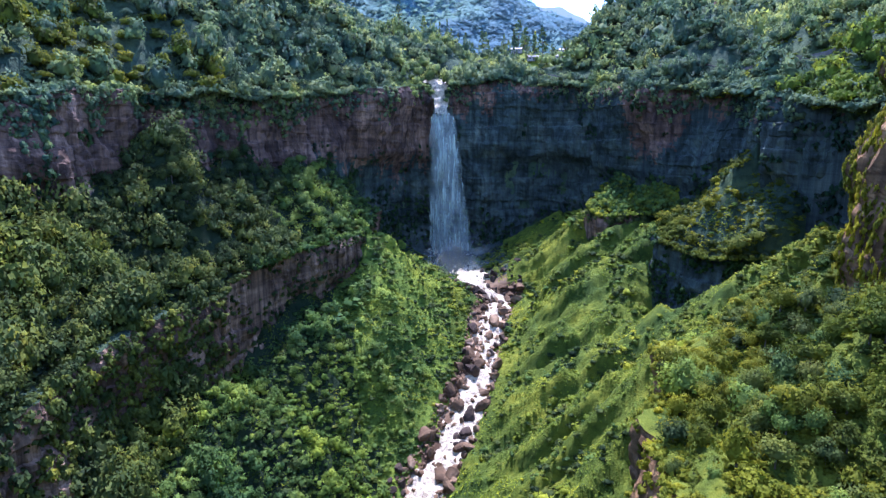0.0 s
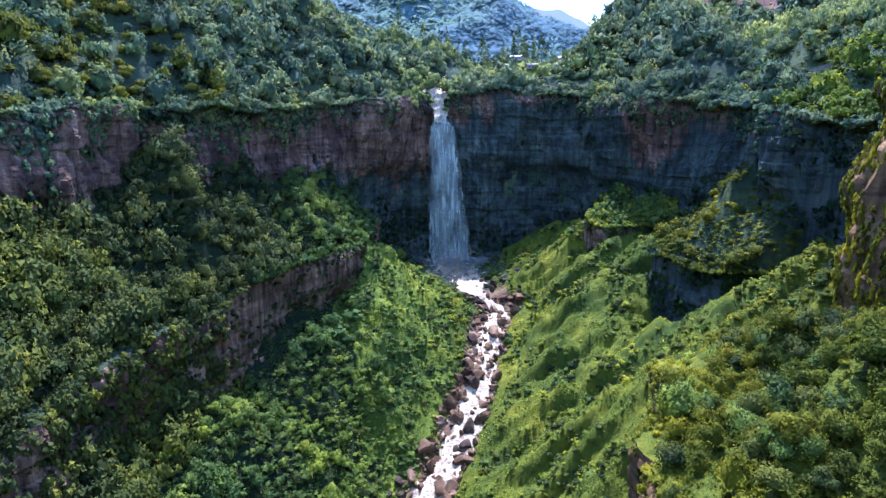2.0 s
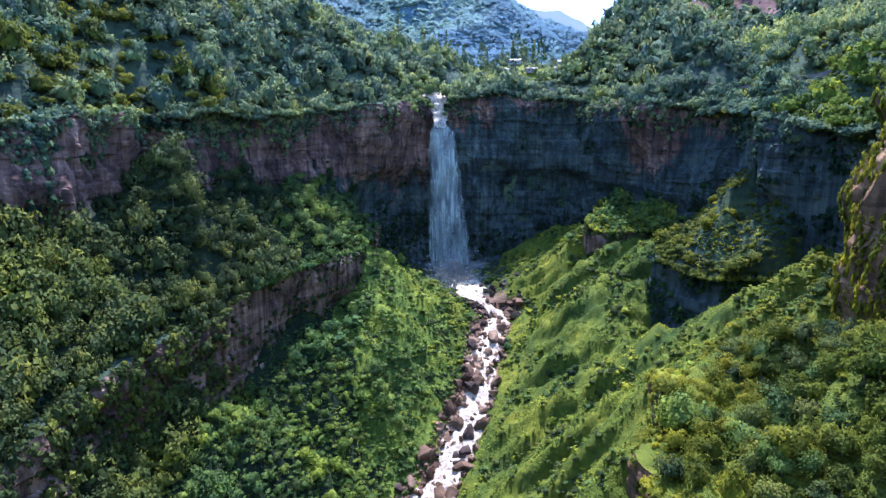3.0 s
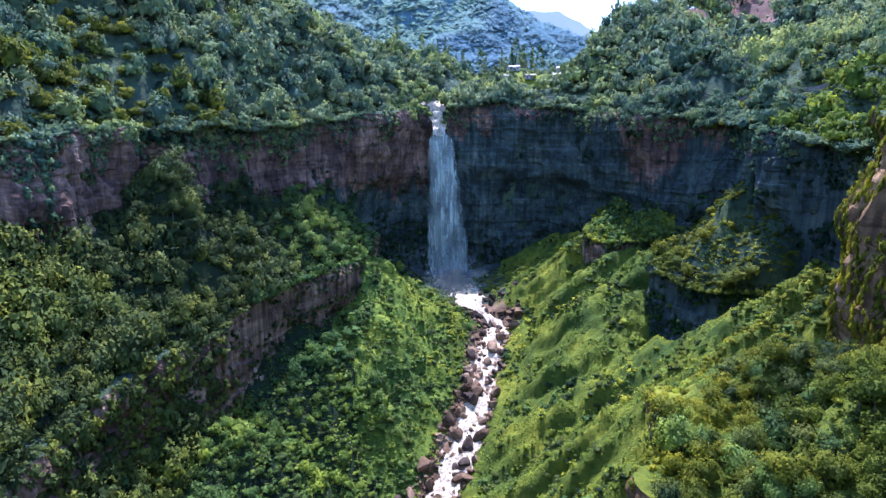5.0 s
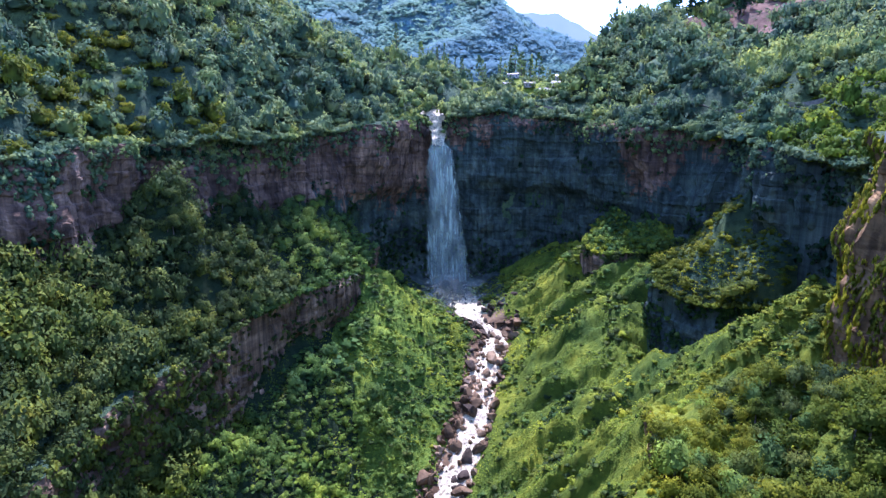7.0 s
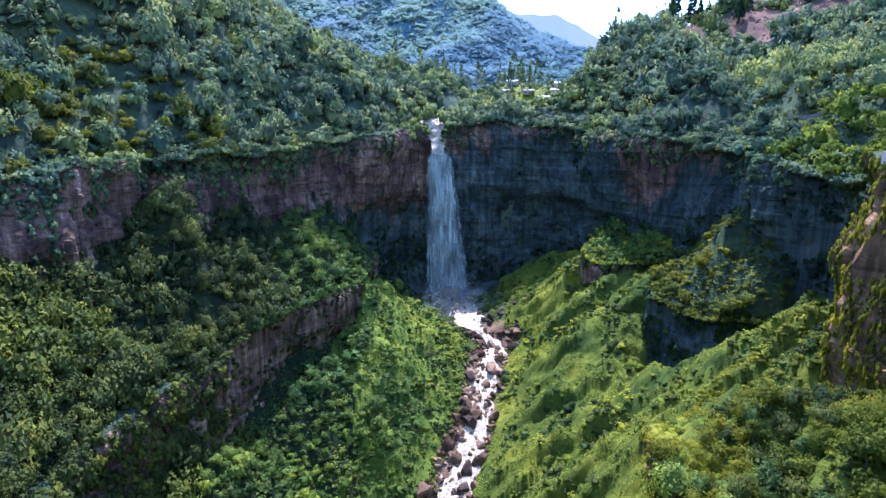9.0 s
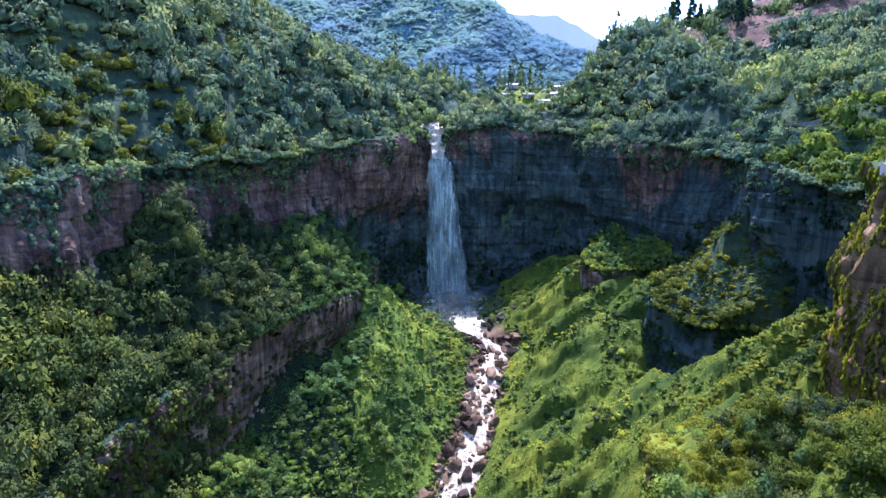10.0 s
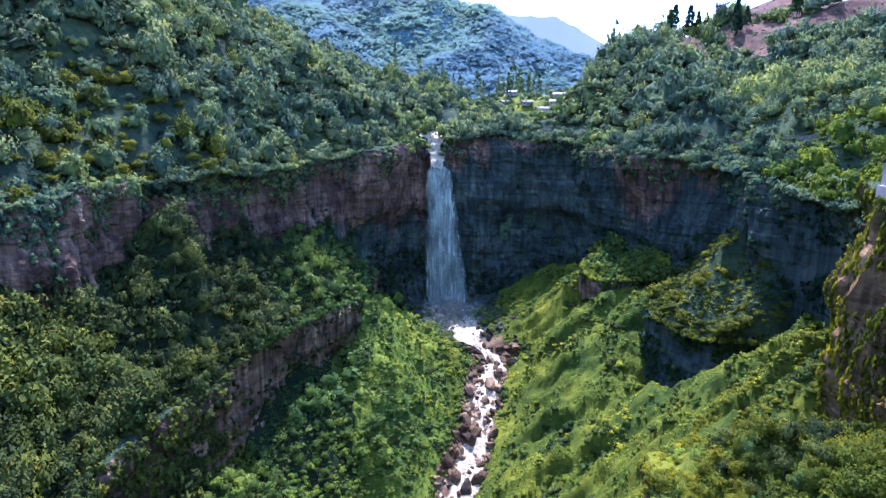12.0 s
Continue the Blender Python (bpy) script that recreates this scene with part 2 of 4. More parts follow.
# ---- materials ----
def foliage(name, dark, mid, bright, glow, patch=0.12, gloss=0.75, vary=1.0, through_light=0.32):
    """Leaves: colour by tree and by leaf, with light that passes through."""
    m, nt, bsdf = material(name)
    geo = nt.nodes.new("ShaderNodeNewGeometry")
    big = noise_node(nt, patch, 3, 0.6)
    r1 = ramp(nt, big.outputs["Fac"], [(0.30, dark), (0.50, mid), (0.70, bright)])
    region = noise_node(nt, patch * 0.14, 3, 0.55)
    r0 = ramp(nt, region.outputs["Fac"], [(0.38, (0.70, 0.84, 0.90)), (0.5, (1.0, 1.0, 1.0)), (0.60, (1.32, 1.27, 0.80))])
    r2 = ramp(nt, geo.outputs["Random Per Island"], [(0.0, (0.80, 0.83, 0.80)), (0.5, (1.0, 1.0, 1.0)), (1.0, (1.18, 1.15, 1.10))])
    ta = nt.nodes.new("ShaderNodeAttribute")
    ta.attribute_name = "tone"
    info = nt.nodes.new("ShaderNodeObjectInfo")
    mixed = nt.nodes.new("ShaderNodeMath")
    link(nt, ta.outputs["Fac"], mixed.inputs[0])
    link(nt, info.outputs["Random"], mixed.inputs[1])
    fract = nt.nodes.new("ShaderNodeMath")
    fract.operation = "FRACT"
    link(nt, mixed.outputs[0], fract.inputs[0])
    r3 = ramp(nt, fract.outputs[0], [(0.0, (0.46, 0.56, 0.56)), (0.4, (0.84, 0.92, 0.90)), (0.8, (1.18, 1.15, 0.92)), (1.0, (1.34, 1.28, 0.90))])
    c1 = blend(nt, "MULTIPLY", vary, r1.outputs[0], r3.outputs[0])
    c0 = blend(nt, "MULTIPLY", 1.0, c1.outputs[2], r0.outputs[0])
    c = blend(nt, "MULTIPLY", vary, c0.outputs[2], r2.outputs[0])
    att = nt.nodes.new("ShaderNodeAttribute")
    att.attribute_name = "soft"
    turn = nt.nodes.new("ShaderNodeVectorTransform")
    turn.vector_type, turn.convert_from, turn.convert_to = "NORMAL", "OBJECT", "WORLD"
    link(nt, att.outputs["Vector"], turn.inputs[0])
    link(nt, turn.outputs[0], bsdf.inputs["Normal"])
    link(nt, c.outputs[2], bsdf.inputs["Base Color"])
    bsdf.inputs["Roughness"].default_value = gloss
    bsdf.inputs["Specular IOR Level"].default_value = 0.08
    tr = nt.nodes.new("ShaderNodeBsdfTranslucent")
    g = blend(nt, "MULTIPLY", 1.0, c.outputs[2], glow)
    link(nt, g.outputs[2], tr.inputs[0])
    link(nt, turn.outputs[0], tr.inputs["Normal"])
    mix = nt.nodes.new("ShaderNodeMixShader")
    mix.inputs[0].default_value = through_light
    link(nt, bsdf.outputs[0], mix.inputs[1])
    link(nt, tr.outputs[0], mix.inputs[2])
    link(nt, mix.outputs[0], nt.nodes["Material Output"].inputs[0])
    return m


# bluer and greyer than plain leaves: distance haze painted into the colour
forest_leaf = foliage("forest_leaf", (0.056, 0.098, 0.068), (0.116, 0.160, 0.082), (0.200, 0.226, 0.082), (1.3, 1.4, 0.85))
# olive leaves, darkened as well for the shade on the left bench
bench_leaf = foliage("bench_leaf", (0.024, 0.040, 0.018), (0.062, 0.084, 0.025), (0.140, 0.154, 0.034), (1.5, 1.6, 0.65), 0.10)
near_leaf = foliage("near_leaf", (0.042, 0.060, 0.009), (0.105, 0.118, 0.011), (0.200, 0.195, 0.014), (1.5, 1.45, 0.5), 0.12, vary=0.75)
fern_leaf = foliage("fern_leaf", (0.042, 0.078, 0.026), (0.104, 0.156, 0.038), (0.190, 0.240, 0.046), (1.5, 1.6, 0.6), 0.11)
# haze over the far hill is painted into this blue leaf colour
hazed_far_leaf = foliage("hazed_far_leaf", (0.056, 0.120, 0.136), (0.070, 0.142, 0.154), (0.088, 0.162, 0.162), (1.1, 1.2, 1.2), 0.03, vary=0.3, through_light=0.08)
# yellow growth, with sunlight on the near cliff brightened into its colour
lit_gold_leaf = foliage("lit_gold_leaf", (0.075, 0.100, 0.012), (0.185, 0.190, 0.016), (0.340, 0.310, 0.020), (1.5, 1.4, 0.5), 0.15, vary=0.7, through_light=0.5)
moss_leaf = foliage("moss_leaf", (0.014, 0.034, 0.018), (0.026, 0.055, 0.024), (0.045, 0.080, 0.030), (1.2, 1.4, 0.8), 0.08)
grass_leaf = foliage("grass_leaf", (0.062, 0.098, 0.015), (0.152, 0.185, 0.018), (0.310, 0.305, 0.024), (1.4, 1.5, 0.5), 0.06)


def ground_material(name, low, mid, high):
    m, nt, bsdf = material(name)
    big, small, fine = noise_node(nt, 0.035, 4, 0.6), noise_node(nt, 0.35, 5, 0.65), noise_node(nt, 2.2, 4, 0.7)
    c1 = ramp(nt, big.outputs["Fac"], [(0.35, low), (0.5, mid), (0.66, high)])
    c2 = ramp(nt, small.outputs["Fac"], [(0.34, (0.58, 0.64, 0.60)), (0.50, (0.95, 1.0, 0.95)), (0.70, (1.3, 1.2, 1.0))])
    c = blend(nt, "MULTIPLY", 1.0, c1.outputs[0], c2.outputs[0])
    link(nt, c.outputs[2], bsdf.inputs["Base Color"])
    bsdf.inputs["Roughness"].default_value = 0.85
    bsdf.inputs["Specular IOR Level"].default_value = 0.1
    bump(nt, bsdf, fine.outputs["Fac"], 0.9, 1.0)
    return m


def rock_material(name, dark, mid, pale, streak=0.6):
    m, nt, bsdf = material(name)
    strata = noise_node(nt, 1.0, 5, 0.65, None, (0.02, 0.02, 0.38))
    runs = noise_node(nt, 1.0, 5, 0.65, None, (0.34, 0.34, 0.018))
    patch = noise_node(nt, 0.06, 5, 0.6)
    fine = noise_node(nt, 1.4, 6, 0.7)
    c1 = ramp(nt, patch.outputs["Fac"], [(0.34, dark), (0.52, mid), (0.70, pale)])
    c2 = ramp(nt, strata.outputs["Fac"], [(0.34, (0.55, 0.52, 0.50)), (0.5, (1.0, 1.0, 1.0)), (0.66, (1.25, 1.2, 1.15))])
    c3 = ramp(nt, runs.outputs["Fac"], [(0.37, (0.34, 0.34, 0.37)), (0.52, (1.0, 1.0, 1.0)), (0.60, (1.3, 1.27, 1.24)), (0.68, (1.9, 1.85, 1.8))])
    a = blend(nt, "MULTIPLY", 0.8, c1.outputs[0], c2.outputs[0])
    b = blend(nt, "MULTIPLY", streak, a.outputs[2], c3.outputs[0])
    link(nt, b.outputs[2], bsdf.inputs["Base Color"])
    bsdf.inputs["Roughness"].default_value = 0.9
    bsdf.inputs["Specular IOR Level"].default_value = 0.15
    bump(nt, bsdf, fine.outputs["Fac"], 0.7, 0.6)
    return m


ground_growth = ground_material("ground_growth", (0.042, 0.072, 0.010), (0.102, 0.130, 0.013), (0.21, 0.215, 0.018))
# very dark: shade between the bench trees is put into the ground colour
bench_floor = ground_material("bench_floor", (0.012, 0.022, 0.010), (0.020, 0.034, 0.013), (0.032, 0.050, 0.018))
slope_growth = ground_material("slope_growth", (0.050, 0.092, 0.016), (0.115, 0.165, 0.021), (0.23, 0.265, 0.026))
# blue like the far leaves: haze painted into the ground colour
hazed_hill_floor = ground_material("hazed_hill_floor", (0.056, 0.112, 0.128), (0.066, 0.126, 0.138), (0.078, 0.140, 0.144))
# lightened so that the gaps between plateau trees look hazed
forest_floor = ground_material("forest_floor", (0.030, 0.052, 0.032), (0.048, 0.075, 0.038), (0.080, 0.110, 0.045))
cliff_rock = rock_material("cliff_rock", (0.050, 0.030, 0.019), (0.128, 0.078, 0.048), (0.26, 0.165, 0.105), 0.9)
# the cliff rock again, its tone set for steps that lie in shade
shade_rock = rock_material("shade_rock", (0.060, 0.036, 0.020), (0.150, 0.096, 0.055), (0.30, 0.20, 0.12), 1.0)
# browner rock, also brightened for sunlight on the near cliff
pillar_rock = rock_material("pillar_rock", (0.072, 0.042, 0.016), (0.190, 0.110, 0.044), (0.40, 0.25, 0.105), 0.7)
# wet rock by the falls; also shade put into the colour of dark faces
wet_shade_rock = rock_material("wet_shade_rock", (0.023, 0.034, 0.026), (0.043, 0.061, 0.046), (0.080, 0.098, 0.068), 0.7)
boulder_rock = rock_material("boulder_rock", (0.060, 0.036, 0.018), (0.165, 0.103, 0.053), (0.38, 0.26, 0.145), 0.15)
dark_rock = rock_material("dark_rock", (0.030, 0.022, 0.015), (0.060, 0.042, 0.028), (0.13, 0.095, 0.065), 0.3)
bark, bark_nt, bark_bsdf = material("bark")
bark_ramp = ramp(bark_nt, noise_node(bark_nt, 1.5, 4, 0.6).outputs["Fac"], [(0.3, (0.05, 0.038, 0.028)), (0.7, (0.13, 0.105, 0.08))])
link(bark_nt, bark_ramp.outputs[0], bark_bsdf.inputs["Base Color"])


def water_material(name, tint, low, high, scale, stretch, clumps):
    """White broken water: foam with gaps."""
    m, nt, bsdf = material(name)
    n = noise_node(nt, scale, 6, 0.65, None, stretch)
    n2 = noise_node(nt, 1.0, 4, 0.6, None, clumps)
    add = nt.nodes.new("ShaderNodeMath")
    add.operation = "MULTIPLY_ADD"
    add.inputs[1].default_value = 0.6
    half = nt.nodes.new("ShaderNodeMath")
    half.operation = "MULTIPLY"
    half.inputs[1].default_value = 0.4
    link(nt, n2.outputs["Fac"], half.inputs[0])
    link(nt, n.outputs["Fac"], add.inputs[0])
    link(nt, half.outputs[0], add.inputs[2])
    r = ramp(nt, add.outputs[0], [(0.40, tuple(0.25 * k for k in tint)), (0.49, tuple(0.62 * k for k in tint)), (0.58, tuple(0.92 * k for k in tint))])
    link(nt, r.outputs[0], bsdf.inputs["Base Color"])
    bsdf.inputs["Roughness"].default_value = 0.5
    if low < 1.0:
        a = ramp(nt, add.outputs[0], [(0.36, (low, low, low)), (0.62, (high, high, high))])
        link(nt, a.outputs[0], bsdf.inputs["Alpha"])
    bump(nt, bsdf, add.outputs[0], 1.0, 1.2)
    return m


road_stone, road_nt, road_bsdf = material("road_stone")
road_ramp = ramp(road_nt, noise_node(road_nt, 0.8, 4, 0.6).outputs["Fac"], [(0.3, (0.10, 0.088, 0.07)), (0.7, (0.20, 0.175, 0.14))])
link(road_nt, road_ramp.outputs[0], road_bsdf.inputs["Base Color"])
road_bsdf.inputs["Roughness"].default_value, road_bsdf.inputs["Specular IOR Level"].default_value = 0.95, 0.05
white_wall, ww_nt, ww_bsdf = material("white_wall")
ww_ramp = ramp(ww_nt, noise_node(ww_nt, 0.7, 5, 0.6).outputs["Fac"], [(0.3, (0.17, 0.155, 0.135)), (0.6, (0.30, 0.28, 0.25))])
link(ww_nt, ww_ramp.outputs[0], ww_bsdf.inputs["Base Color"])
roof_tile, rt_nt, rt_bsdf = material("roof_sheet")
rt_ramp = ramp(rt_nt, noise_node(rt_nt, 0.9, 4, 0.6, None, (3.0, 0.4, 1.0)).outputs["Fac"], [(0.3, (0.085, 0.065, 0.055)), (0.7, (0.20, 0.165, 0.145))])
link(rt_nt, rt_ramp.outputs[0], rt_bsdf.inputs["Base Color"])
dark_glass, dg_nt, dg_bsdf = material("dark_glass")
dg_bsdf.inputs["Base Color"].default_value = (0.03, 0.035, 0.04, 1)
dg_bsdf.inputs["Roughness"].default_value = 0.1
red_soil = rock_material("red_soil", (0.050, 0.034, 0.020), (0.115, 0.062, 0.040), (0.17, 0.095, 0.062), 0.2)
foam = water_material("foam", (0.60, 0.48, 0.27), 1.0, 1.0, 0.8, None, (0.25, 0.25, 0.25))
falling = water_material("falling_water", (0.60, 0.70, 0.52), 0.08, 0.48, 1.0, (0.60, 0.3, 0.045), (0.20, 0.2, 0.06))

# ---- the ground: one sheet to the horizon ----
def lines(lo, hi, step_size, far_lo, far_hi, growth=1.13):
    core = list(np.arange(lo, hi + 0.01, step_size))
    d, p = step_size, core[-1]
    while p < far_hi:
        d *= growth
        p += d
        core.append(p)
    d, p, back = step_size, lo, []
    while p > far_lo:
        d *= growth
        p -= d
        back.append(p)
    return np.array(back[::-1] + core)


gx = lines(-165, 170, 1.4, -4200, 4200)
gy = lines(95, 470, 1.4, -1500, 4500, 1.09)
GX, GY = np.meshgrid(gx, gy)
GZ, _, _, _ = ground_height(GX, GY)
ground_mesh = mesh_from("ground", np.stack([GX.ravel(), GY.ravel(), GZ.ravel()], 1), grid_faces(len(gy), len(gx)), ground_growth, True)
ground_mesh.materials.append(forest_floor)
FX, FY = (GX[:-1, :-1] + GX[1:, 1:]) / 2, (GY[:-1, :-1] + GY[1:, 1:]) / 2
_, f_in, f_dw, _ = ground_height(FX, FY)
bare = (FX > 196) & (FY > 455) & (FY < 610) & (vnoise(FX / 25, FY / 25, 0, 90) > -0.35)
lawn = (np.abs(FX - 72) < 56 + 10 * vnoise(FX / 18, FY / 18, 0, 91)) & (np.abs(FY - 592) < 62)
shrub_line = np.interp(FY, [120, 230, 262, 300, 340], [-22, -24, -32, -55, -72])
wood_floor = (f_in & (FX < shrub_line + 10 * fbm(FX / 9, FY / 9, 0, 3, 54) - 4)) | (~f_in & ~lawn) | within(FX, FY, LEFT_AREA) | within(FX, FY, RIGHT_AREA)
for extra in (boulder_rock, red_soil, hazed_hill_floor, bench_floor, slope_growth, wet_shade_rock):
    ground_mesh.materials.append(extra)
bed_floor = f_in & (np.abs(FX - np.interp(FY, stream[::-1, 1], stream[::-1, 0])) < np.interp(FY, [200, 300, 345, 365, 380, 440], [8, 7, 11, 18, 28, 34]) + 4 * vnoise(FX / 7, FY / 7, 0, 66)) & (FY > 120)
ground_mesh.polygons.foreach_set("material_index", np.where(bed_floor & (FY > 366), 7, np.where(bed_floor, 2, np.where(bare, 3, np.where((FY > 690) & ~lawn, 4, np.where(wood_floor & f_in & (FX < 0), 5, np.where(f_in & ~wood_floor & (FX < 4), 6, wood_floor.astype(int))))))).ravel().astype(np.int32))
tagged(new("ground", ground_mesh), "steep grassy gorge slopes and forested plateau ground", "ground", kind="structure")


# ---- cliffs ----
def cliff(name, curve, label, lean=None, top=2.0, drop=6.0, low=None, seed=0, detail=1.0, dz=1.0, slope=0.7, rock=None, turf=None, under=None, flute=None):
    """A rock face along a curve: beds that stand proud or back, joints, ledges."""
    t = np.gradient(curve[:, :2], axis=0)
    t /= np.linalg.norm(t, axis=1)[:, None] + 1e-9
    normal = np.stack([t[:, 1], -t[:, 0]], 1)            # towards the gorge
    s = np.concatenate([[0], np.cumsum(np.hypot(*np.diff(curve[:, :2], axis=0).T))])
    lean = np.zeros(len(curve)) if lean is None else lean
    under = np.zeros(len(curve)) if under is None else under
    flute = np.zeros(len(curve)) if flute is None else flute
    bottom = low if low is not None else np.minimum.reduce([ground_height(curve[:, 0] + normal[:, 0] * k, curve[:, 1] + normal[:, 1] * k)[0] for k in (3, 8, 14)]) - drop
    rim = curve[:, 2] + top
    rows = int(np.ceil((rim - bottom).max() / dz)) + 1
    f = np.linspace(0, 1, rows)[:, None]
    Z = rim[None, :] * (1 - f) + bottom[None, :] * f
    Sg = np.broadcast_to(s[None, :], Z.shape)
    depth = rim[None, :] - Z
    bed = np.floor((Z + 2.0 * vnoise(Sg / 40, 0, 0, seed + 1)) / 5.5 + 0.4 * vnoise(Sg / 25, Z / 30, 0, seed + 9))
    block = np.floor(Sg / 7.0 + 2.0 * vnoise(bed * 3.1, Sg / 30, 0, seed + 2))
    off = (lattice(bed, bed * 0, bed * 0, seed + 3) - 0.5) * 2.2 + (lattice(block, bed, bed * 0, seed + 4) - 0.5) * 0.8
    off = off + fbm(Sg / 34, Z / 60, 0, 4, seed + 5) * 15 + 2 + fbm(Sg / 5, Z / 14, 0, 3, seed + 6) * 2.4 + fbm(Sg / 2.4, Z / 2.4, 0, 3, seed + 7) * 1.3
    off = off + flute[None, :] * (3.0 * np.abs(vnoise(Sg / 6.5, Z / 70, 0, seed + 15)) + 2.0 * np.abs(vnoise(Sg / 2.8, Z / 30, 0, seed + 16)) - 2.0)
    off = off - np.abs(vnoise(Sg / 2.6, bed * 0.8, 0, seed + 13)) * 1.4
    off = np.maximum(off, -4.5) * detail + lean[None, :] * depth - 1.5 * step(4, 0, depth) - under[None, :] * step(46, 56, depth + 5 * vnoise(Sg / 18, 0, 0, seed + 14))
    X = curve[None, :, 0] + normal[None, :, 0] * off
    Y = curve[None, :, 1] + normal[None, :, 1] * off
    Zj = Z + fbm(Sg / 4, Z / 4, 0, 2, seed + 8) * 0.5
    back = np.array([10.5, 8.0, 5.5, 3.5])[:, None]       # the turf on top, running back under the ground
    Xc, Yc = curve[None, :, 0] - normal[None, :, 0] * back, curve[None, :, 1] - normal[None, :, 1] * back
    Zc = rim[None, :] + slope * np.maximum(0, back - 3) + 0.8 * fbm(Xc / 4, Yc / 4, 0, 2, seed + 12) - np.where(back > 9, 3, 0)
    X, Y, Zj = np.vstack([Xc, X]), np.vstack([Yc, Y]), np.vstack([Zc, Zj])
    rows += 4
    me = mesh_from(name, np.stack([X.ravel(), Y.ravel(), Zj.ravel()], 1), grid_faces(rows, len(curve)), rock or cliff_rock)
    me.materials.append(turf or forest_floor)
    me.materials.append(wet_shade_rock)
    me.materials.append(rock or pillar_rock)
    n = len(curve) - 1
    cx, cy, cz = (a[:-1, :-1].ravel() for a in (X, Y, Zj))
    # wet by the falls; elsewhere the wall's shade is darkened into the stone
    damp_shade = (name == "cliff_wall") & ~((cx > 85) & (cy < 222)) & (cz + 16 * fbm((cx + cy) / 24, cz / 50, 0, 3, 97) + 20 * fbm((cx + cy) / 4.5, cz / 60, 0, 2, 98) + 18 * fbm(cx / 2, cz / 2, cy / 2, 2, 99) < np.interp(cx, [-150, -70, -14, 4, 20, 75, 104, 116, 126, 136, 150], [60, 76, 79, 106, 124, 124, 118, 92, 94, 116, 112]))
    me.polygons.foreach_set("material_index", np.where(np.arange(len(me.polygons)) < 4 * n, 1, np.where(damp_shade, 2, np.where((cx > 85) & (cy < 206), 3, 0))).astype(np.int32))
    ob = tagged(new(name, me), label, "cliff", kind="structure")
    return np.stack([X[4:], Y[4:], Zj[4:]], 2), normal


wall_fine = rim_line(1.25)
wall_fine[:, 2] -= 14.5 * np.exp(-((wall_fine[:, 0] + 2) / 6.5) ** 4) * (wall_fine[:, 1] > 430)     # the notch that the river has cut
wall_fine = wall_fine[(wall_fine[:, 1] > 60)]
wall_lean = np.where((wall_fine[:, 0] > 85) & (wall_fine[:, 1] < 190), 0.06 * step(190, 165, wall_fine[:, 1]), 0.02)
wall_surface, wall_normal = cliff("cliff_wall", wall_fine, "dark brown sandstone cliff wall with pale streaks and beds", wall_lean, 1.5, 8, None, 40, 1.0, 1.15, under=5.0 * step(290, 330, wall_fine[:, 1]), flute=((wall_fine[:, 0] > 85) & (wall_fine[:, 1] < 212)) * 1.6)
step_surfaces = {}
# the right step takes the darkest rock: its shade is in the colour
for nm, edge, lb, sd in (("cliff_bench_left", bench_left, "low brown rock step below a wooded bench", 60), ("cliff_bench_right", bench_right, "rock step below a wooded mound, its shade put into the rock colour", 70),
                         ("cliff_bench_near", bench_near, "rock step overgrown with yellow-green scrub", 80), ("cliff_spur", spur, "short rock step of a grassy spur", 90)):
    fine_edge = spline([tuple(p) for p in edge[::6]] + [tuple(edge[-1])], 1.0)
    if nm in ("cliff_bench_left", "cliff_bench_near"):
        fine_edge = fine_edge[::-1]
    step_surfaces[nm] = cliff(nm, fine_edge, lb, None, 1.5, 5, None, sd, 0.8, 0.9, 0.8, {"cliff_bench_right": wet_shade_rock, "cliff_bench_near": pillar_rock}.get(nm, shade_rock), ground_growth if nm in ("cliff_bench_near", "cliff_spur") else None)

# ---- plants ----
def cube_ball(r):
    """A rough ball of 48 triangles."""
    bm = bmesh.new()
    bmesh.ops.create_cube(bm, size=2.0)
    bmesh.ops.subdivide_edges(bm, edges=bm.edges[:], cuts=1, use_grid_fill=True)
    v = np.array([p.co.normalized()[:] for p in bm.verts]) * r
    bmesh.ops.triangulate(bm, faces=bm.faces[:])
    f = np.array([[q.index for q in p.verts] for p in bm.faces])
    bm.free()
    return v, f


BALL_V, BALL_F = cube_ball(1.0)


def knob():
    """A small ball of 20 triangles."""
    bm = bmesh.new()
    bmesh.ops.create_icosphere(bm, subdivisions=1, radius=1.0)
    v = np.array([p.co[:] for p in bm.verts])
    f = np.array([[q.index for q in p.verts] for p in bm.faces])
    bm.free()
    return v / np.linalg.norm(v, axis=1)[:, None], f


KNOB_V, KNOB_F = knob()


def leaf_sprays(centres, normals, size, rng, calm=0.6):
    """Three-cornered sprays of leaves at the centres, facing roughly along the normals."""
    n = len(centres)
    nn = normals + rng.normal(0, 0.6, (n, 3))
    nn /= np.linalg.norm(nn, axis=1)[:, None] + 1e-9
    a = np.cross(nn, rng.normal(0, 1, (n, 3)))
    a /= np.linalg.norm(a, axis=1)[:, None] + 1e-9
    b = np.cross(nn, a)
    s = size * rng.uniform(0.6, 1.5, n)[:, None]
    w = s * rng.uniform(0.65, 1.1, n)[:, None]
    v = np.stack([centres + a * s, centres + b * w - a * s * 0.6, centres - b * w - a * s * 0.6], 1).reshape(-1, 3)
    soft = normals * (1.25 - calm) + nn * calm
    soft /= np.linalg.norm(soft, axis=1)[:, None] + 1e-9
    return v, np.arange(3 * n).reshape(n, 3), np.repeat(soft, 3, axis=0)


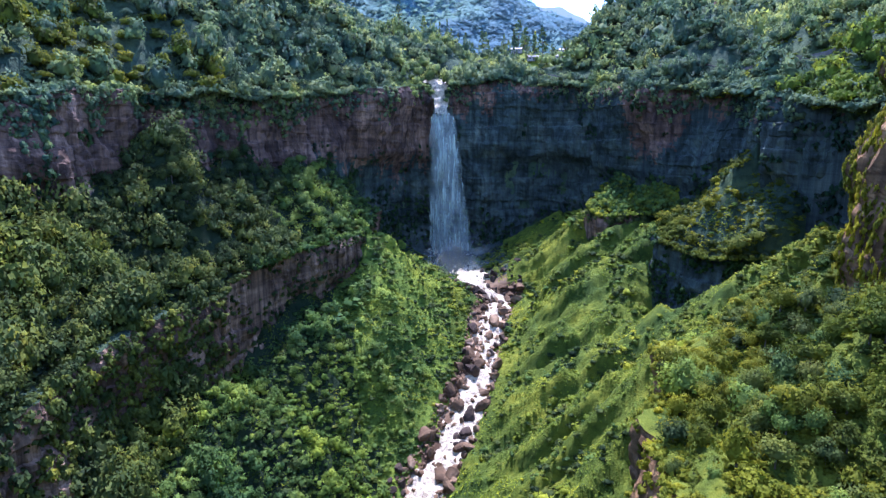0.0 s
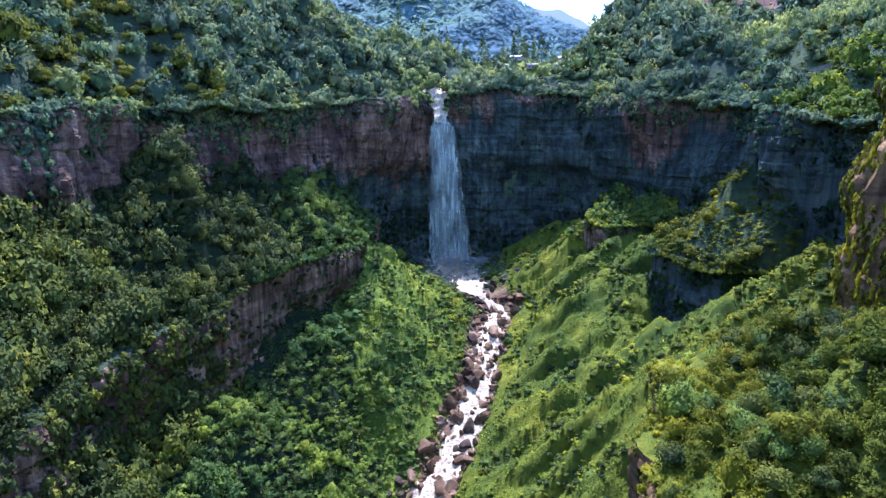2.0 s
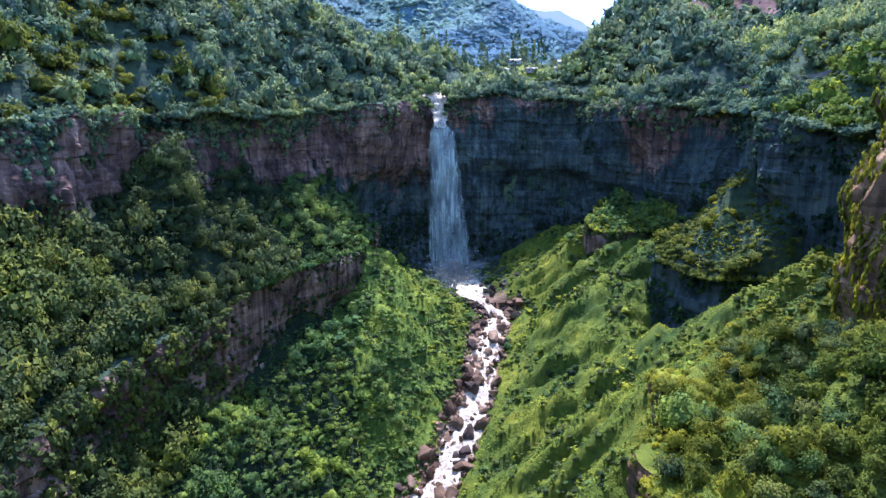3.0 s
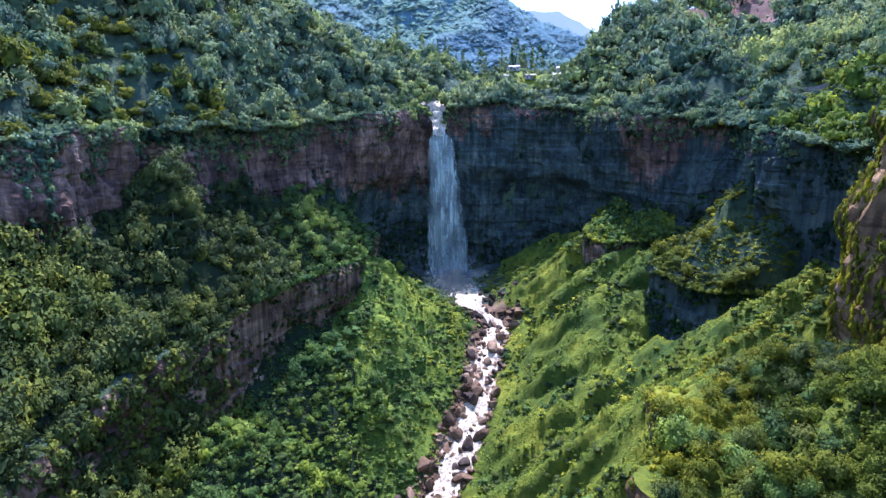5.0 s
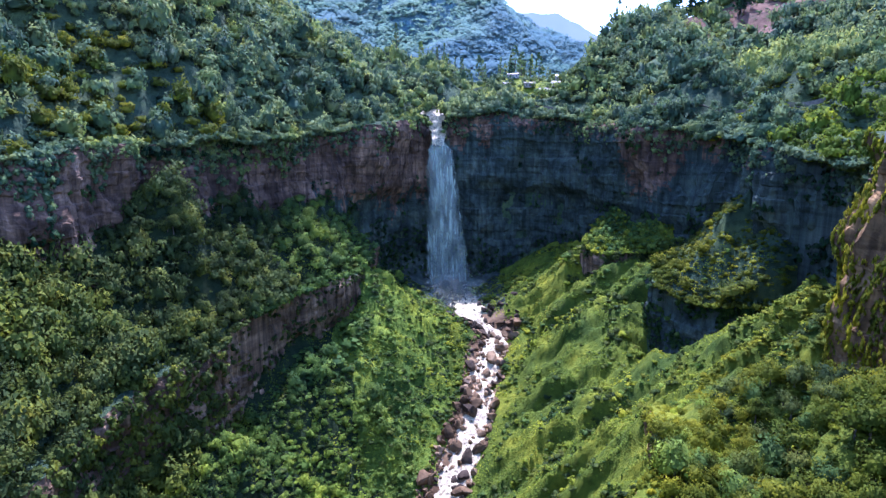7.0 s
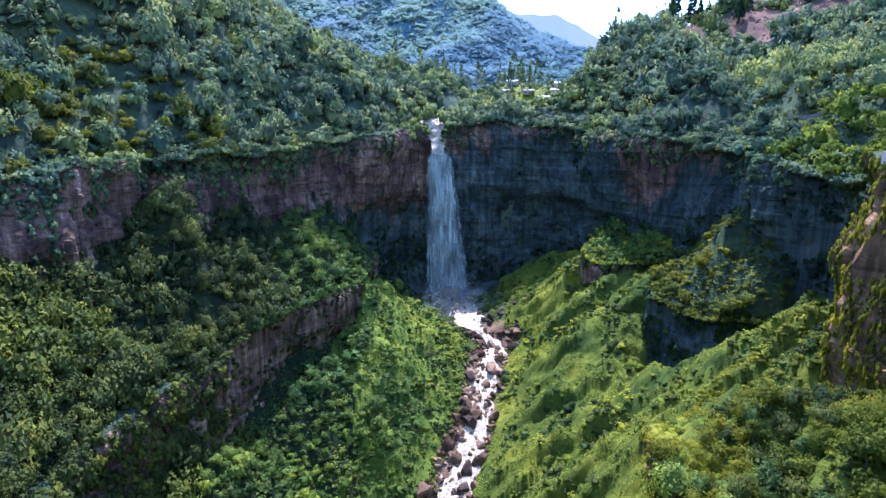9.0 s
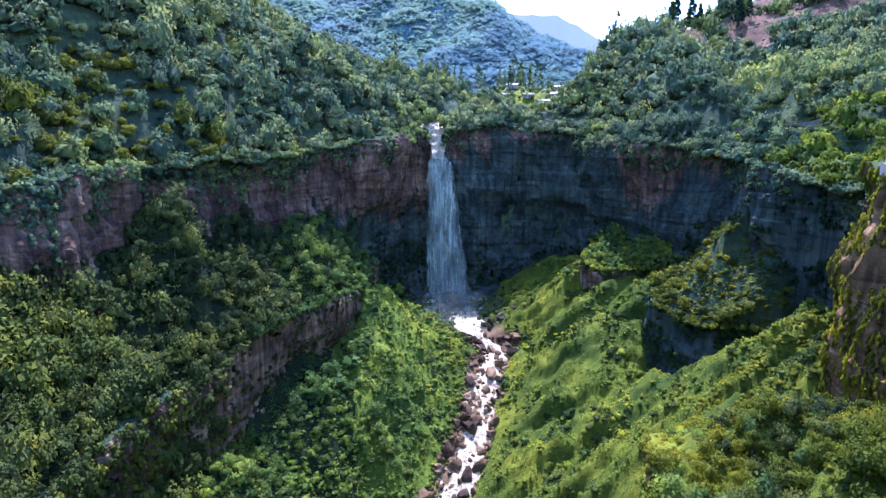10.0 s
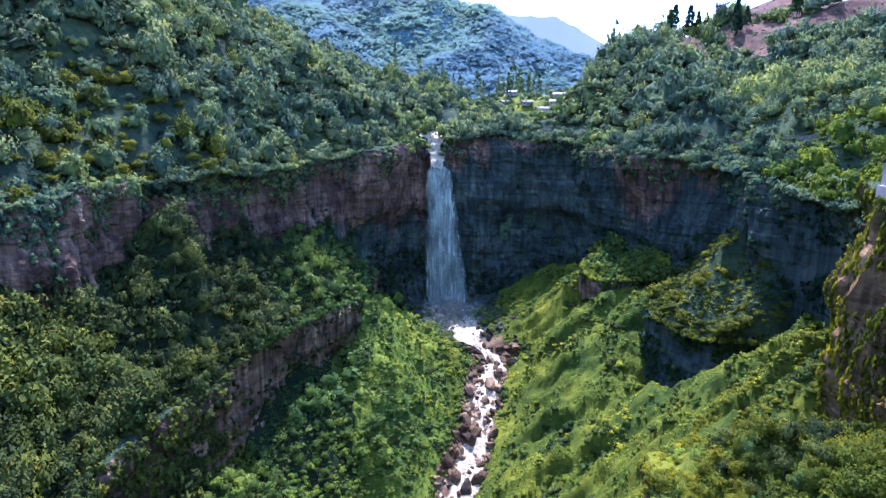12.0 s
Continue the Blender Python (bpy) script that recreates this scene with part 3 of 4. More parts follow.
def crown_shape(quads, lobes, size, rng, flat=0.75, spread=0.62, core=0.64, plain=False, calm=0.6):
    """A crown about 1 in radius: uneven lobes covered with sprays of leaves."""
    c = rng.normal(0, 1, (lobes, 3))
    c /= np.linalg.norm(c, axis=1)[:, None]
    c *= rng.uniform(0.45, 1.0, lobes)[:, None] * spread * 1.15
    c[:, 2] = np.abs(c[:, 2]) * flat * 1.1 - 0.12
    r = rng.uniform(0.24, 0.46, lobes)
    pick = rng.integers(0, lobes, quads)
    d = rng.normal(0, 1, (quads, 3))
    d[:, 2] = d[:, 2] * 0.8 + 0.5
    d /= np.linalg.norm(d, axis=1)[:, None]
    p = c[pick] + d * (r[pick] * rng.uniform(0.62, 1.12, quads))[:, None] * np.array([1, 1, flat])
    out = p * np.array([1, 1, 1.2]) + np.array([0, 0, 0.25])
    out /= np.linalg.norm(out, axis=1)[:, None] + 1e-9
    v, f, soft = leaf_sprays(p, d * 0.45 + out * 0.75, size, rng, calm)
    if not core:
        return v, f, soft
    # the dense inside of the crown, hidden under the leaves
    ball, tri = (KNOB_V, KNOB_F) if plain else (BALL_V, BALL_F)
    along = ball @ c.T
    reach = (along + np.sqrt(np.maximum(0.0, r[None] ** 2 - (c * c).sum(1)[None] + along ** 2))).max(1)
    w = ball * (np.clip(reach, 0.3, 1.2) * core * rng.uniform(0.88, 1.12, len(ball)))[:, None] * np.array([1, 1, 0.5 + 0.5 * flat])
    return np.vstack([v, w]), np.vstack([f, tri + len(v)]), np.vstack([soft, ball * 0.7 + np.array([0, 0, 0.3])])


def facing_canopy(count, size, rng):
    """A low crown whose sprays are turned up and towards the camera, to fit its view."""
    d = rng.normal(0, 1, (count, 3))
    d[:, 2] = np.abs(d[:, 2])
    p = d / np.linalg.norm(d, axis=1)[:, None] * rng.uniform(0.55, 1.0, count)[:, None]
    return leaf_sprays(p, np.tile([[0.0, -0.55, 0.85]], (count, 1)) * 2.2 + d * 0.35, size, rng, 0.5)


def cone_shape(quads, size, rng):
    """A slender conifer or eucalyptus crown, 1 high."""
    h = rng.uniform(0, 1, quads) ** 0.8
    a = rng.uniform(0, 2 * np.pi, quads)
    r = (1 - h) * 0.2 + 0.03
    r *= rng.uniform(0.5, 1.1, quads)
    p = np.stack([np.cos(a) * r, np.sin(a) * r, h], 1)
    d = np.stack([np.cos(a), np.sin(a), np.full(quads, 0.3)], 1)
    return leaf_sprays(p, d, size, rng)


def merge(name, shapes, picks, places, scales, turns, material):
    """Many copies of a few shapes joined into one mesh."""
    vs, fs, ns, ts, base = [], [], [], [], 0
    for k, (v, f, *soft) in enumerate(shapes):
        idx = np.where(picks == k)[0]
        if not len(idx):
            continue
        ca, sa_ = np.cos(turns[idx])[:, None], np.sin(turns[idx])[:, None]
        sv = v[None] * scales[idx][:, None, :]
        x = sv[:, :, 0] * ca - sv[:, :, 1] * sa_
        y = sv[:, :, 0] * sa_ + sv[:, :, 1] * ca
        w = np.stack([x, y, sv[:, :, 2]], 2) + places[idx][:, None, :]
        vs.append(w.reshape(-1, 3))
        ts.append(np.repeat(RNG.uniform(0, 1, len(idx)), len(v)))
        if soft:
            q = soft[0][None]
            ns.append(np.stack([q[:, :, 0] * ca - q[:, :, 1] * sa_, q[:, :, 0] * sa_ + q[:, :, 1] * ca, np.broadcast_to(q[:, :, 2], x.shape)], 2).reshape(-1, 3))
        fs.append((f[None] + (np.arange(len(idx)) * len(v))[:, None, None] + base).reshape(-1, 3))
        base += len(idx) * len(v)
    return mesh_from(name, np.vstack(vs), np.vstack(fs), material, False, np.vstack(ns) if ns else None, np.concatenate(ts))


def scatter(x0, x1, y0, y1, gap, rng):
    """Jittered points over a rectangle."""
    nx, ny = int((x1 - x0) / gap), int((y1 - y0) / gap)
    X, Y = np.meshgrid(np.arange(nx), np.arange(ny))
    X = x0 + (X.ravel() + rng.uniform(0, 1, X.size)) * gap
    Y = y0 + (Y.ravel() + rng.uniform(0, 1, Y.size)) * gap
    return X, Y


def within_camera_fan(x, y):
    """Keeps what lies within the fan of the camera's view."""
    return np.abs(x) < 0.80 * y + 12


def forest(name, label, x, y, z, radius, tall, shapes, material, rng, sink=0.35, spin=6.28):
    n = len(x)
    scales = np.stack([radius, radius, radius * tall], 1) * rng.uniform(0.85, 1.15, (n, 3))
    places = np.stack([x, y, z + radius * tall * sink], 1)
    me = merge(name, shapes, rng.integers(0, len(shapes), n), places, scales, rng.uniform(0, spin, n), material)
    return tagged(new(name, me), label, "trees", kind="stuff")


mid_crowns = [crown_shape(300, int(RNG.integers(10, 19)), 0.090, RNG, RNG.uniform(0.7, 1.1), RNG.uniform(0.55, 0.75), 0.58, False, 0.4) for _ in range(16)]
rich_crowns = [crown_shape(330, int(RNG.integers(9, 18)), 0.078, RNG, RNG.uniform(0.7, 1.1), RNG.uniform(0.55, 0.78), 0.5) for _ in range(12)]
plain_crowns = [crown_shape(160, int(RNG.integers(9, 17)), 0.112, RNG, RNG.uniform(0.7, 1.1), RNG.uniform(0.55, 0.75), 0.66, True, 0.4) for _ in range(12)]
hill_crowns = [facing_canopy(30, 0.24, RNG) for _ in range(8)]
bush_shapes = [crown_shape(46, 6, 0.17, RNG, 0.8, 0.6, 0.75, True) for _ in range(8)]
small_bush = [crown_shape(34, 5, 0.21, RNG, 0.75, 0.6, 0.7, True) for _ in range(8)]
tuft_shapes = [crown_shape(22, 4, 0.26, RNG, 0.7, 0.6, 0) for _ in range(8)]
fine_crowns = [crown_shape(900, int(RNG.integers(12, 22)), 0.055, RNG, 0.85, 0.7, 0.6) for _ in range(6)]

# woods on the plateau, both sides of the falls
x, y = scatter(-330, 350, 110, 560, 6.3, RNG)
z, inside, dw, ds = ground_height(x, y, 0.0)
keep = ~inside & (dw > 0.5) & within_camera_fan(x, y) 
river = np.abs(x - (-6 + 0.22 * (y - 457) + 14 * np.sin((y - 457) / 60))) < np.interp(y, [440, 480, 560], [5.5, 6, 6])
meadow = (np.abs(x - 72) < 54) & (np.abs(y - 592) < 60) & (vnoise(x / 16, y / 16, 0, 92) > -0.45)
bare = (x > 198) & (y > 458) & (y < 605) & (vnoise(x / 25, y / 25, 0, 90) > -0.3)
keep &= ~(river & (y > 440) & (y < 505)) & ~meadow & ~bare & (near_curve(x, y, road_line)[0] > 1.7) & ~((np.hypot(x - 129, y - 175) < 11) | ((x > 110) & (x < 132) & (y > 150) & (y < 175)))
x, y, z, dw = x[keep], y[keep], z[keep], dw[keep]
radius = (6.3 * np.exp(RNG.normal(0, 0.27, len(x))) + 1.4 * vnoise(x / 30, y / 30, 0, 52)).clip(3.0, 11)
radius = np.where(dw < 8, radius * RNG.uniform(0.6, 1.1, len(x)), radius)
tall = np.exp(RNG.normal(0.20, 0.25, len(x)))
roadside = near_curve(x, y, road_line)[0]
radius = radius * np.interp(roadside, [2, 8, 14], [0.5, 0.75, 1.0]) * np.where((x > 8) & (x < 132) & (y > 485), 0.6, 1.0)
gold = (x > 125) & (y < 275 + 12 * vnoise(x / 15, y / 15, 0, 56))
z = z + RNG.uniform(-0.5, 3.5, len(x))
scrub = (x < -108) & (y < 310) & (dw < 42 + 22 * vnoise(x / 22, y / 22, 0, 58)) & (RNG.uniform(0, 1, len(x)) < 0.7)
radius = np.where(scrub, radius * 0.72, radius)
forest("rim_scrub", "yellow-green scrub and small trees above the cliff", x[scrub], y[scrub], z[scrub], radius[scrub], tall[scrub] * 0.85, mid_crowns, near_leaf, RNG)
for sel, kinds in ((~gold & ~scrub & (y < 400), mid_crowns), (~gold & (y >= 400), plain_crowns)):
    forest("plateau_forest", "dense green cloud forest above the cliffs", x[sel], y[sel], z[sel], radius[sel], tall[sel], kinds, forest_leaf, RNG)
forest("bank_woods", "bright yellow-green scrub on the sunlit bank", x[gold], y[gold], z[gold], radius[gold] * 0.8, tall[gold] * 0.9, mid_crowns, grass_leaf, RNG)

# low shrubs between the trees of the sunlit bank
x, y = scatter(105, 235, 175, 335, 3.0, RNG)
z, inside, dw, ds = ground_height(x, y, 0.0)
keep = ~inside & within_camera_fan(x, y) & (near_curve(x, y, road_line)[0] > 2) & (np.hypot(x - 129, y - 175) > 8)
x, y, z = x[keep], y[keep], z[keep]
tagged(forest("bank_shrubs", "low green and yellow shrubs on the sunlit bank", x, y, z, RNG.lognormal(0.6, 0.3, len(x)), 0.8, small_bush, grass_leaf, RNG, 0.15), category="bushes")

# dry shrubs over the bare ridge
x, y = RNG.uniform(198, 350, 420), RNG.uniform(460, 600, 420)
z = ground_height(x, y, 0.0)[0]
tagged(forest("ridge_shrubs", "low green shrubs scattered over bare red soil", x, y, z, RNG.uniform(0.8, 2.6, 420), 0.9, bush_shapes, forest_leaf, RNG, 0.15), category="bushes")

# a few trees round the village
x, y = RNG.uniform(32, 122, 46), RNG.uniform(536, 650, 46)
z = ground_height(x, y, 0.0)[0]
forest("village_trees", "scattered green trees among the houses", x, y, z, RNG.uniform(2.0, 4.2, 46), 1.2, mid_crowns, forest_leaf, RNG)

# woods further off
x, y = scatter(-560, 480, 560, 1110, 6.9, RNG)
z, inside, dw, ds = ground_height(x, y, 0.0)
meadow = (np.abs(x - 72) < 54) & (np.abs(y - 592) < 60) & (vnoise(x / 16, y / 16, 0, 92) > -0.45)
keep = (x > -0.5 * y) & (x < np.maximum(0.30 * y, 0.6 * y - 190)) & ~meadow
x, y, z = x[keep], y[keep], z[keep]
radius = (6.8 + 1.4 * vnoise(x / 60, y / 60, 0, 53) + RNG.normal(0, 1.0, len(x))).clip(2.5, 9)
near_woods = (y < 715) & (RNG.uniform(0, 1, len(x)) < 0.6)
forest("valley_woods", "grey-green woods on the valley floor above the falls", x[near_woods], y[near_woods], z[near_woods], radius[near_woods] * 0.75, 1.15, plain_crowns, forest_leaf, RNG, 0.35)
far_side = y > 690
forest("hill_forest", "far hillside forest, blue haze painted into its leaf colour", x[far_side], y[far_side], z[far_side], radius[far_side], 0.85, hill_crowns, hazed_far_leaf, RNG, 0.3, 0.6)

# woods on the benches and the lower left slope
xl, yl = scatter(-165, 0, 70, 400, 4.7, RNG)
xr, yr = scatter(0, 165, 70, 400, 4.8, RNG)
x, y = np.concatenate([xl, xr]), np.concatenate([yl, yr])
z, inside, dw, ds = ground_height(x, y, 0.0)
wooded = within(x, y, LEFT_AREA) | within(x, y, RIGHT_AREA) | within(x, y, NEAR_AREA)
lower_left = (x < np.interp(y, [120, 230, 262, 300, 340], [-22, -24, -32, -55, -72]) + 18 * fbm(x / 16, y / 16, 0, 3, 54) + RNG.normal(0, 7, len(x)))
below_step = ~within(x, y, LEFT_AREA) & (near_curve(x, y, bench_left)[0] < 9) & (y > 252)
keep = inside & (wooded | lower_left) & within_camera_fan(x, y) & (dw > 2) & ~below_step
x, y, z, dw = x[keep], y[keep], z[keep], dw[keep]
radius = (4.0 + 1.7 * vnoise(x / 16, y / 16, 0, 55) + RNG.normal(0, 0.8, len(x))).clip(1.8, 7.0)
radius = np.where(x < 0, radius * np.interp(y, [200, 320], [1.45, 1.25]) * np.exp(0.35 * vnoise(x / 13, y / 13, 0, 44)), np.where(within(x, y, RIGHT_AREA), radius * 0.75 * np.exp(RNG.normal(0, 0.35, len(x))), radius))
grassy = within(x, y, NEAR_AREA) & ((y > 188 + 14 * vnoise(x / 9, y / 9, 0, 47)) | (vnoise(x / 7, y / 7, 0, 48) > 0.5))
x, y, z, dw, radius = (a[~grassy] for a in (x, y, z, dw, radius))
near_side = x > 0
# the ones that can be told apart are trees of their own
single = ((~near_side) & (y < 262) & (x < -84) & (radius > 3.4)) | (near_side & within(x, y, NEAR_AREA) & (y > 100) & (radius > 2.8))
nearest = np.argsort(np.where(single, np.hypot(x * 0.8, y), 1e9))[:185]
single &= np.isin(np.arange(len(x)), nearest)


def trunk_mesh(rng):
    """A tapered, slightly crooked trunk with three limbs, 1 high."""
    vs, fs = [], []

    def tube(a, b, r0, r1, bend):
        base, n, k = len(vs), 4, 6
        a, b = np.array(a), np.array(b)
        for j in range(n):
            f = j / (n - 1)
            c = a + (b - a) * f + np.array(bend) * math.sin(f * math.pi)
            for i in range(k):
                g = i * 2 * math.pi / k
                r = r0 + (r1 - r0) * f
                vs.append(c + np.array([math.cos(g) * r, math.sin(g) * r, 0]))
        for j in range(n - 1):
            for i in range(k):
                fs.append((base + j * k + i, base + j * k + (i + 1) % k, base + (j + 1) * k + (i + 1) % k, base + (j + 1) * k + i))

    lean = rng.uniform(-0.06, 0.06, 2)
    tube((0, 0, -0.1), (lean[0], lean[1], 0.8), 0.05, 0.022, (rng.uniform(-0.04, 0.04), rng.uniform(-0.04, 0.04), 0))
    for j in range(3):
        g = j * 2.1 + rng.uniform(0, 1)
        z = rng.uniform(0.42, 0.62)
        tube((lean[0] * z, lean[1] * z, z), (math.cos(g) * 0.28, math.sin(g) * 0.28, z + 0.28), 0.022, 0.008, (0, 0, -0.03))
    return mesh_from("trunk", np.array(vs), np.array(fs), bark, True)


trunk_meshes = [trunk_mesh(RNG) for _ in range(4)]
crown_green = [mesh_from("crown", v, f, bench_leaf, False, n) for v, f, n in fine_crowns]
crown_fresh = [mesh_from("crown", v, f, fern_leaf, False, n) for v, f, n in fine_crowns]
crown_gold = [mesh_from("crown", v, f, near_leaf, False, n) for v, f, n in fine_crowns]


def tree(px, py, pz, r, high, sunny, rng, label, lively=False):
    """A tree: trunk with limbs, and a crown of leaf sprays."""
    ob = new("tree")
    ob.matrix_basis = Matrix.LocRotScale((px, py, pz - 0.3), Euler((0, 0, rng.uniform(0, 6.28))), None)
    part("trunk", trunk_meshes[int(rng.integers(0, 4))], ob, "", Matrix.Diagonal((high * 0.9, high * 0.9, high, 1)))
    part("crown", (crown_fresh if lively else crown_gold if sunny else crown_green)[int(rng.integers(0, 6))], ob, "", Matrix.Translation((0, 0, high - r * 0.55)) @ Matrix.Diagonal((r * 1.12, r * 1.12, r * rng.uniform(1.1, 1.6), 1)))
    return tagged(ob, label, "tree", "trees on the benches")


for i in np.where(single)[0]:
    r = float(radius[i])
    if near_side[i]:
        hue = RNG.uniform(0, 1) + 0.4 * float(vnoise(x[i] / 10, y[i] / 10, 0, 43))
        tr = r * RNG.uniform(0.55, 0.95)
        if hue < 0.58:
            tree(x[i], y[i], z[i], tr, tr * 1.3 + 0.4, True, RNG, "small yellow-green tree on the sunlit rocky bench")
        elif hue < 0.76:
            tree(x[i], y[i], z[i], tr, tr * 1.3 + 0.4, False, RNG, "small fresh green tree on the sunlit rocky bench", True)
        else:
            tree(x[i], y[i], z[i], tr, tr * 1.3 + 0.4, False, RNG, "small dark green tree on the sunlit rocky bench")
    else:
        tree(x[i], y[i], z[i], r * 1.1, r * RNG.uniform(0.9, 1.7) + 0.6, False, RNG, "leafy dark green tree on the bench below the cliff")
x, y, z, dw, radius, near_side = (a[~single] for a in (x, y, z, dw, radius, near_side))
# on the bench tip the brighter leaf stands in for sunlight
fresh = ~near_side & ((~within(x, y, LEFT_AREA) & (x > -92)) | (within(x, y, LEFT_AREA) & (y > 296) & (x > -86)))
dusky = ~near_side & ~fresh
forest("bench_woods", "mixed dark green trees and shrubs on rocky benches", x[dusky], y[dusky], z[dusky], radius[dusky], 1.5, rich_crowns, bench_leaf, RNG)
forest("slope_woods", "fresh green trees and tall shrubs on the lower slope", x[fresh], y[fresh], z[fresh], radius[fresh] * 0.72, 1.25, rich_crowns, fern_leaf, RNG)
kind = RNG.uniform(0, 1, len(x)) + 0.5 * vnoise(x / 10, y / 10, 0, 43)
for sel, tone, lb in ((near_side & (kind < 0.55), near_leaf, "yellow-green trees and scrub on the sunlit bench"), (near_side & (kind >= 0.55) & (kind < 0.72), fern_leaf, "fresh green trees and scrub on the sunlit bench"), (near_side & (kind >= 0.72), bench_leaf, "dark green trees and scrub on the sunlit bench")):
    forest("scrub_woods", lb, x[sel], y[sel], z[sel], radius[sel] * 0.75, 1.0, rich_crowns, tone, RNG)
# tall trees on the outcrop against the wall, and the thicket on the bench tip
# the tip's trees carry that sunlight in their leaf colour too
for cx, cy, sx, sy, count, lo, hi in ((-117, 259, 9, 7, 22, 3.2, 5.7), (-94, 300, 8, 7, 8, 3.2, 4.7), (-70, 331, 11, 10, 22, 2.6, 4.8)):
    for k in range(count):
        tx, ty = cx + RNG.normal(0, 1) * sx * 0.7, cy + RNG.normal(0, 1) * sy * 0.7
        tr = RNG.uniform(lo, hi)
        tree(tx, ty, float(ground_height(np.array([tx]), np.array([ty]), 0.0)[0][0]), tr, tr * RNG.uniform(1.0, 1.6), False, RNG, "tall leafy green tree against the cliff wall", cy > 320)

# undergrowth between the trees of the benches
x, y = scatter(-165, 0, 80, 345, 2.9, RNG)
x2, y2 = scatter(0, 165, 80, 345, 2.2, RNG)
x, y = np.concatenate([x, x2]), np.concatenate([y, y2])
keep = (within(x, y, LEFT_AREA) | within(x, y, RIGHT_AREA) | within(x, y, NEAR_AREA)) & within(x, y, GORGE) & within_camera_fan(x, y)
x, y = x[keep], y[keep]
z, inside, dw, ds = ground_height(x, y, 0.0)
radius = RNG.lognormal(0.45, 0.35, len(x)) * np.where(x < 0, 1.35, 1.0)
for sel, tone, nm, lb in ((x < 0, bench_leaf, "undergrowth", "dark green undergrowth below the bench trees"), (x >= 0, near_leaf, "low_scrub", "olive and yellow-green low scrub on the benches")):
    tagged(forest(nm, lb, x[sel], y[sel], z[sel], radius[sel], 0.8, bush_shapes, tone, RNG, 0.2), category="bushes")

# growth that clings to the cliffs
def cling(name, label, surface, normal, count, chance, size, material, rng, droop=1.5, shapes=None):
    """Clumps rooted on a rock face where chance(x, y, z, depth below the rim) allows."""
    r, c = surface.shape[:2]
    i, j = rng.integers(0, r - 1, count), rng.integers(0, c - 1, count)
    p = surface[i, j]
    ok = rng.uniform(0, 1, count) < chance(p[:, 0], p[:, 1], p[:, 2], surface[0, j, 2] - p[:, 2])
    p, j = p[ok], j[ok]
    n = len(p)
    rad = size * np.minimum(rng.lognormal(0, 0.35, n), 1.6)
    p = p + np.stack([normal[j, 0], normal[j, 1], np.zeros(n)], 1) * (rad * 0.25)[:, None]
    scales = np.stack([rad, rad, rad * droop], 1)
    shapes = shapes or small_bush
    me = merge(name, shapes, rng.integers(0, len(shapes), n), p, scales, rng.uniform(0, 6.28, n), material)
    return tagged(new(name, me), label, "plants", kind="stuff")


def patchy(x, y, z, seed, cut=0.1, wide=14.0):
    return step(cut, cut + 0.25, vnoise(x / wide, y / wide, z / wide, seed))


def on_main_wall(x, y):
    return ~((x > 85) & (y < 205))


cling("rim_plants", "green shrubs hanging over the cliff rim", wall_surface, wall_normal, 26000,
      lambda x, y, z, d: step(15, 1, d + 13 * vnoise(x / 9, y / 9, 0, 81)) * 0.9 * on_main_wall(x, y), 1.6, forest_leaf, RNG, 1.5, bush_shapes)
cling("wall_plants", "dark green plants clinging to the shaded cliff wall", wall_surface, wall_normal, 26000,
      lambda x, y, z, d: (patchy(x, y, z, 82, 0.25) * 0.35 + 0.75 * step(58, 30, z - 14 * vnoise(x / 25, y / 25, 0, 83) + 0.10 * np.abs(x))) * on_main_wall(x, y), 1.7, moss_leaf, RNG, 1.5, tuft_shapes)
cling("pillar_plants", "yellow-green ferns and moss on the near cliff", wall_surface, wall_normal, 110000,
      lambda x, y, z, d: (x > 85) * (y < 205) * (y > 105) * (0.85 * patchy(x, y, z / 3, 84, -0.25, 6.0) + 0.4 * step(14, 2, d)), 0.75, lit_gold_leaf, RNG, 2.8, tuft_shapes)
for nm, tone, dense in (("cliff_bench_left", bench_leaf, 1.0), ("cliff_bench_right", moss_leaf, 0.9), ("cliff_bench_near", near_leaf, 0.8), ("cliff_spur", bench_leaf, 0.8)):
    cling("ledge_plants", "shrubs hanging down a low rock step", step_surfaces[nm][0], step_surfaces[nm][1], 1700,
          lambda x, y, z, d: dense * (step(7, 1, d + 4 * vnoise(x / 6, y / 6, 0, 85)) + 0.9 * patchy(x, y, z, 86, 0.25, 9.0) + 0.6 * step(13, 20, d)), 1.5, tone, RNG)

cling("step_bushes", "tall leafy bushes growing up a low rock step", step_surfaces["cliff_bench_left"][0], step_surfaces["cliff_bench_left"][1], 3000,
      lambda x, y, z, d: 0.75 * step(250, 225, y + 8 * vnoise(x / 8, z / 8, 0, 88)), 2.0, bench_leaf, RNG)


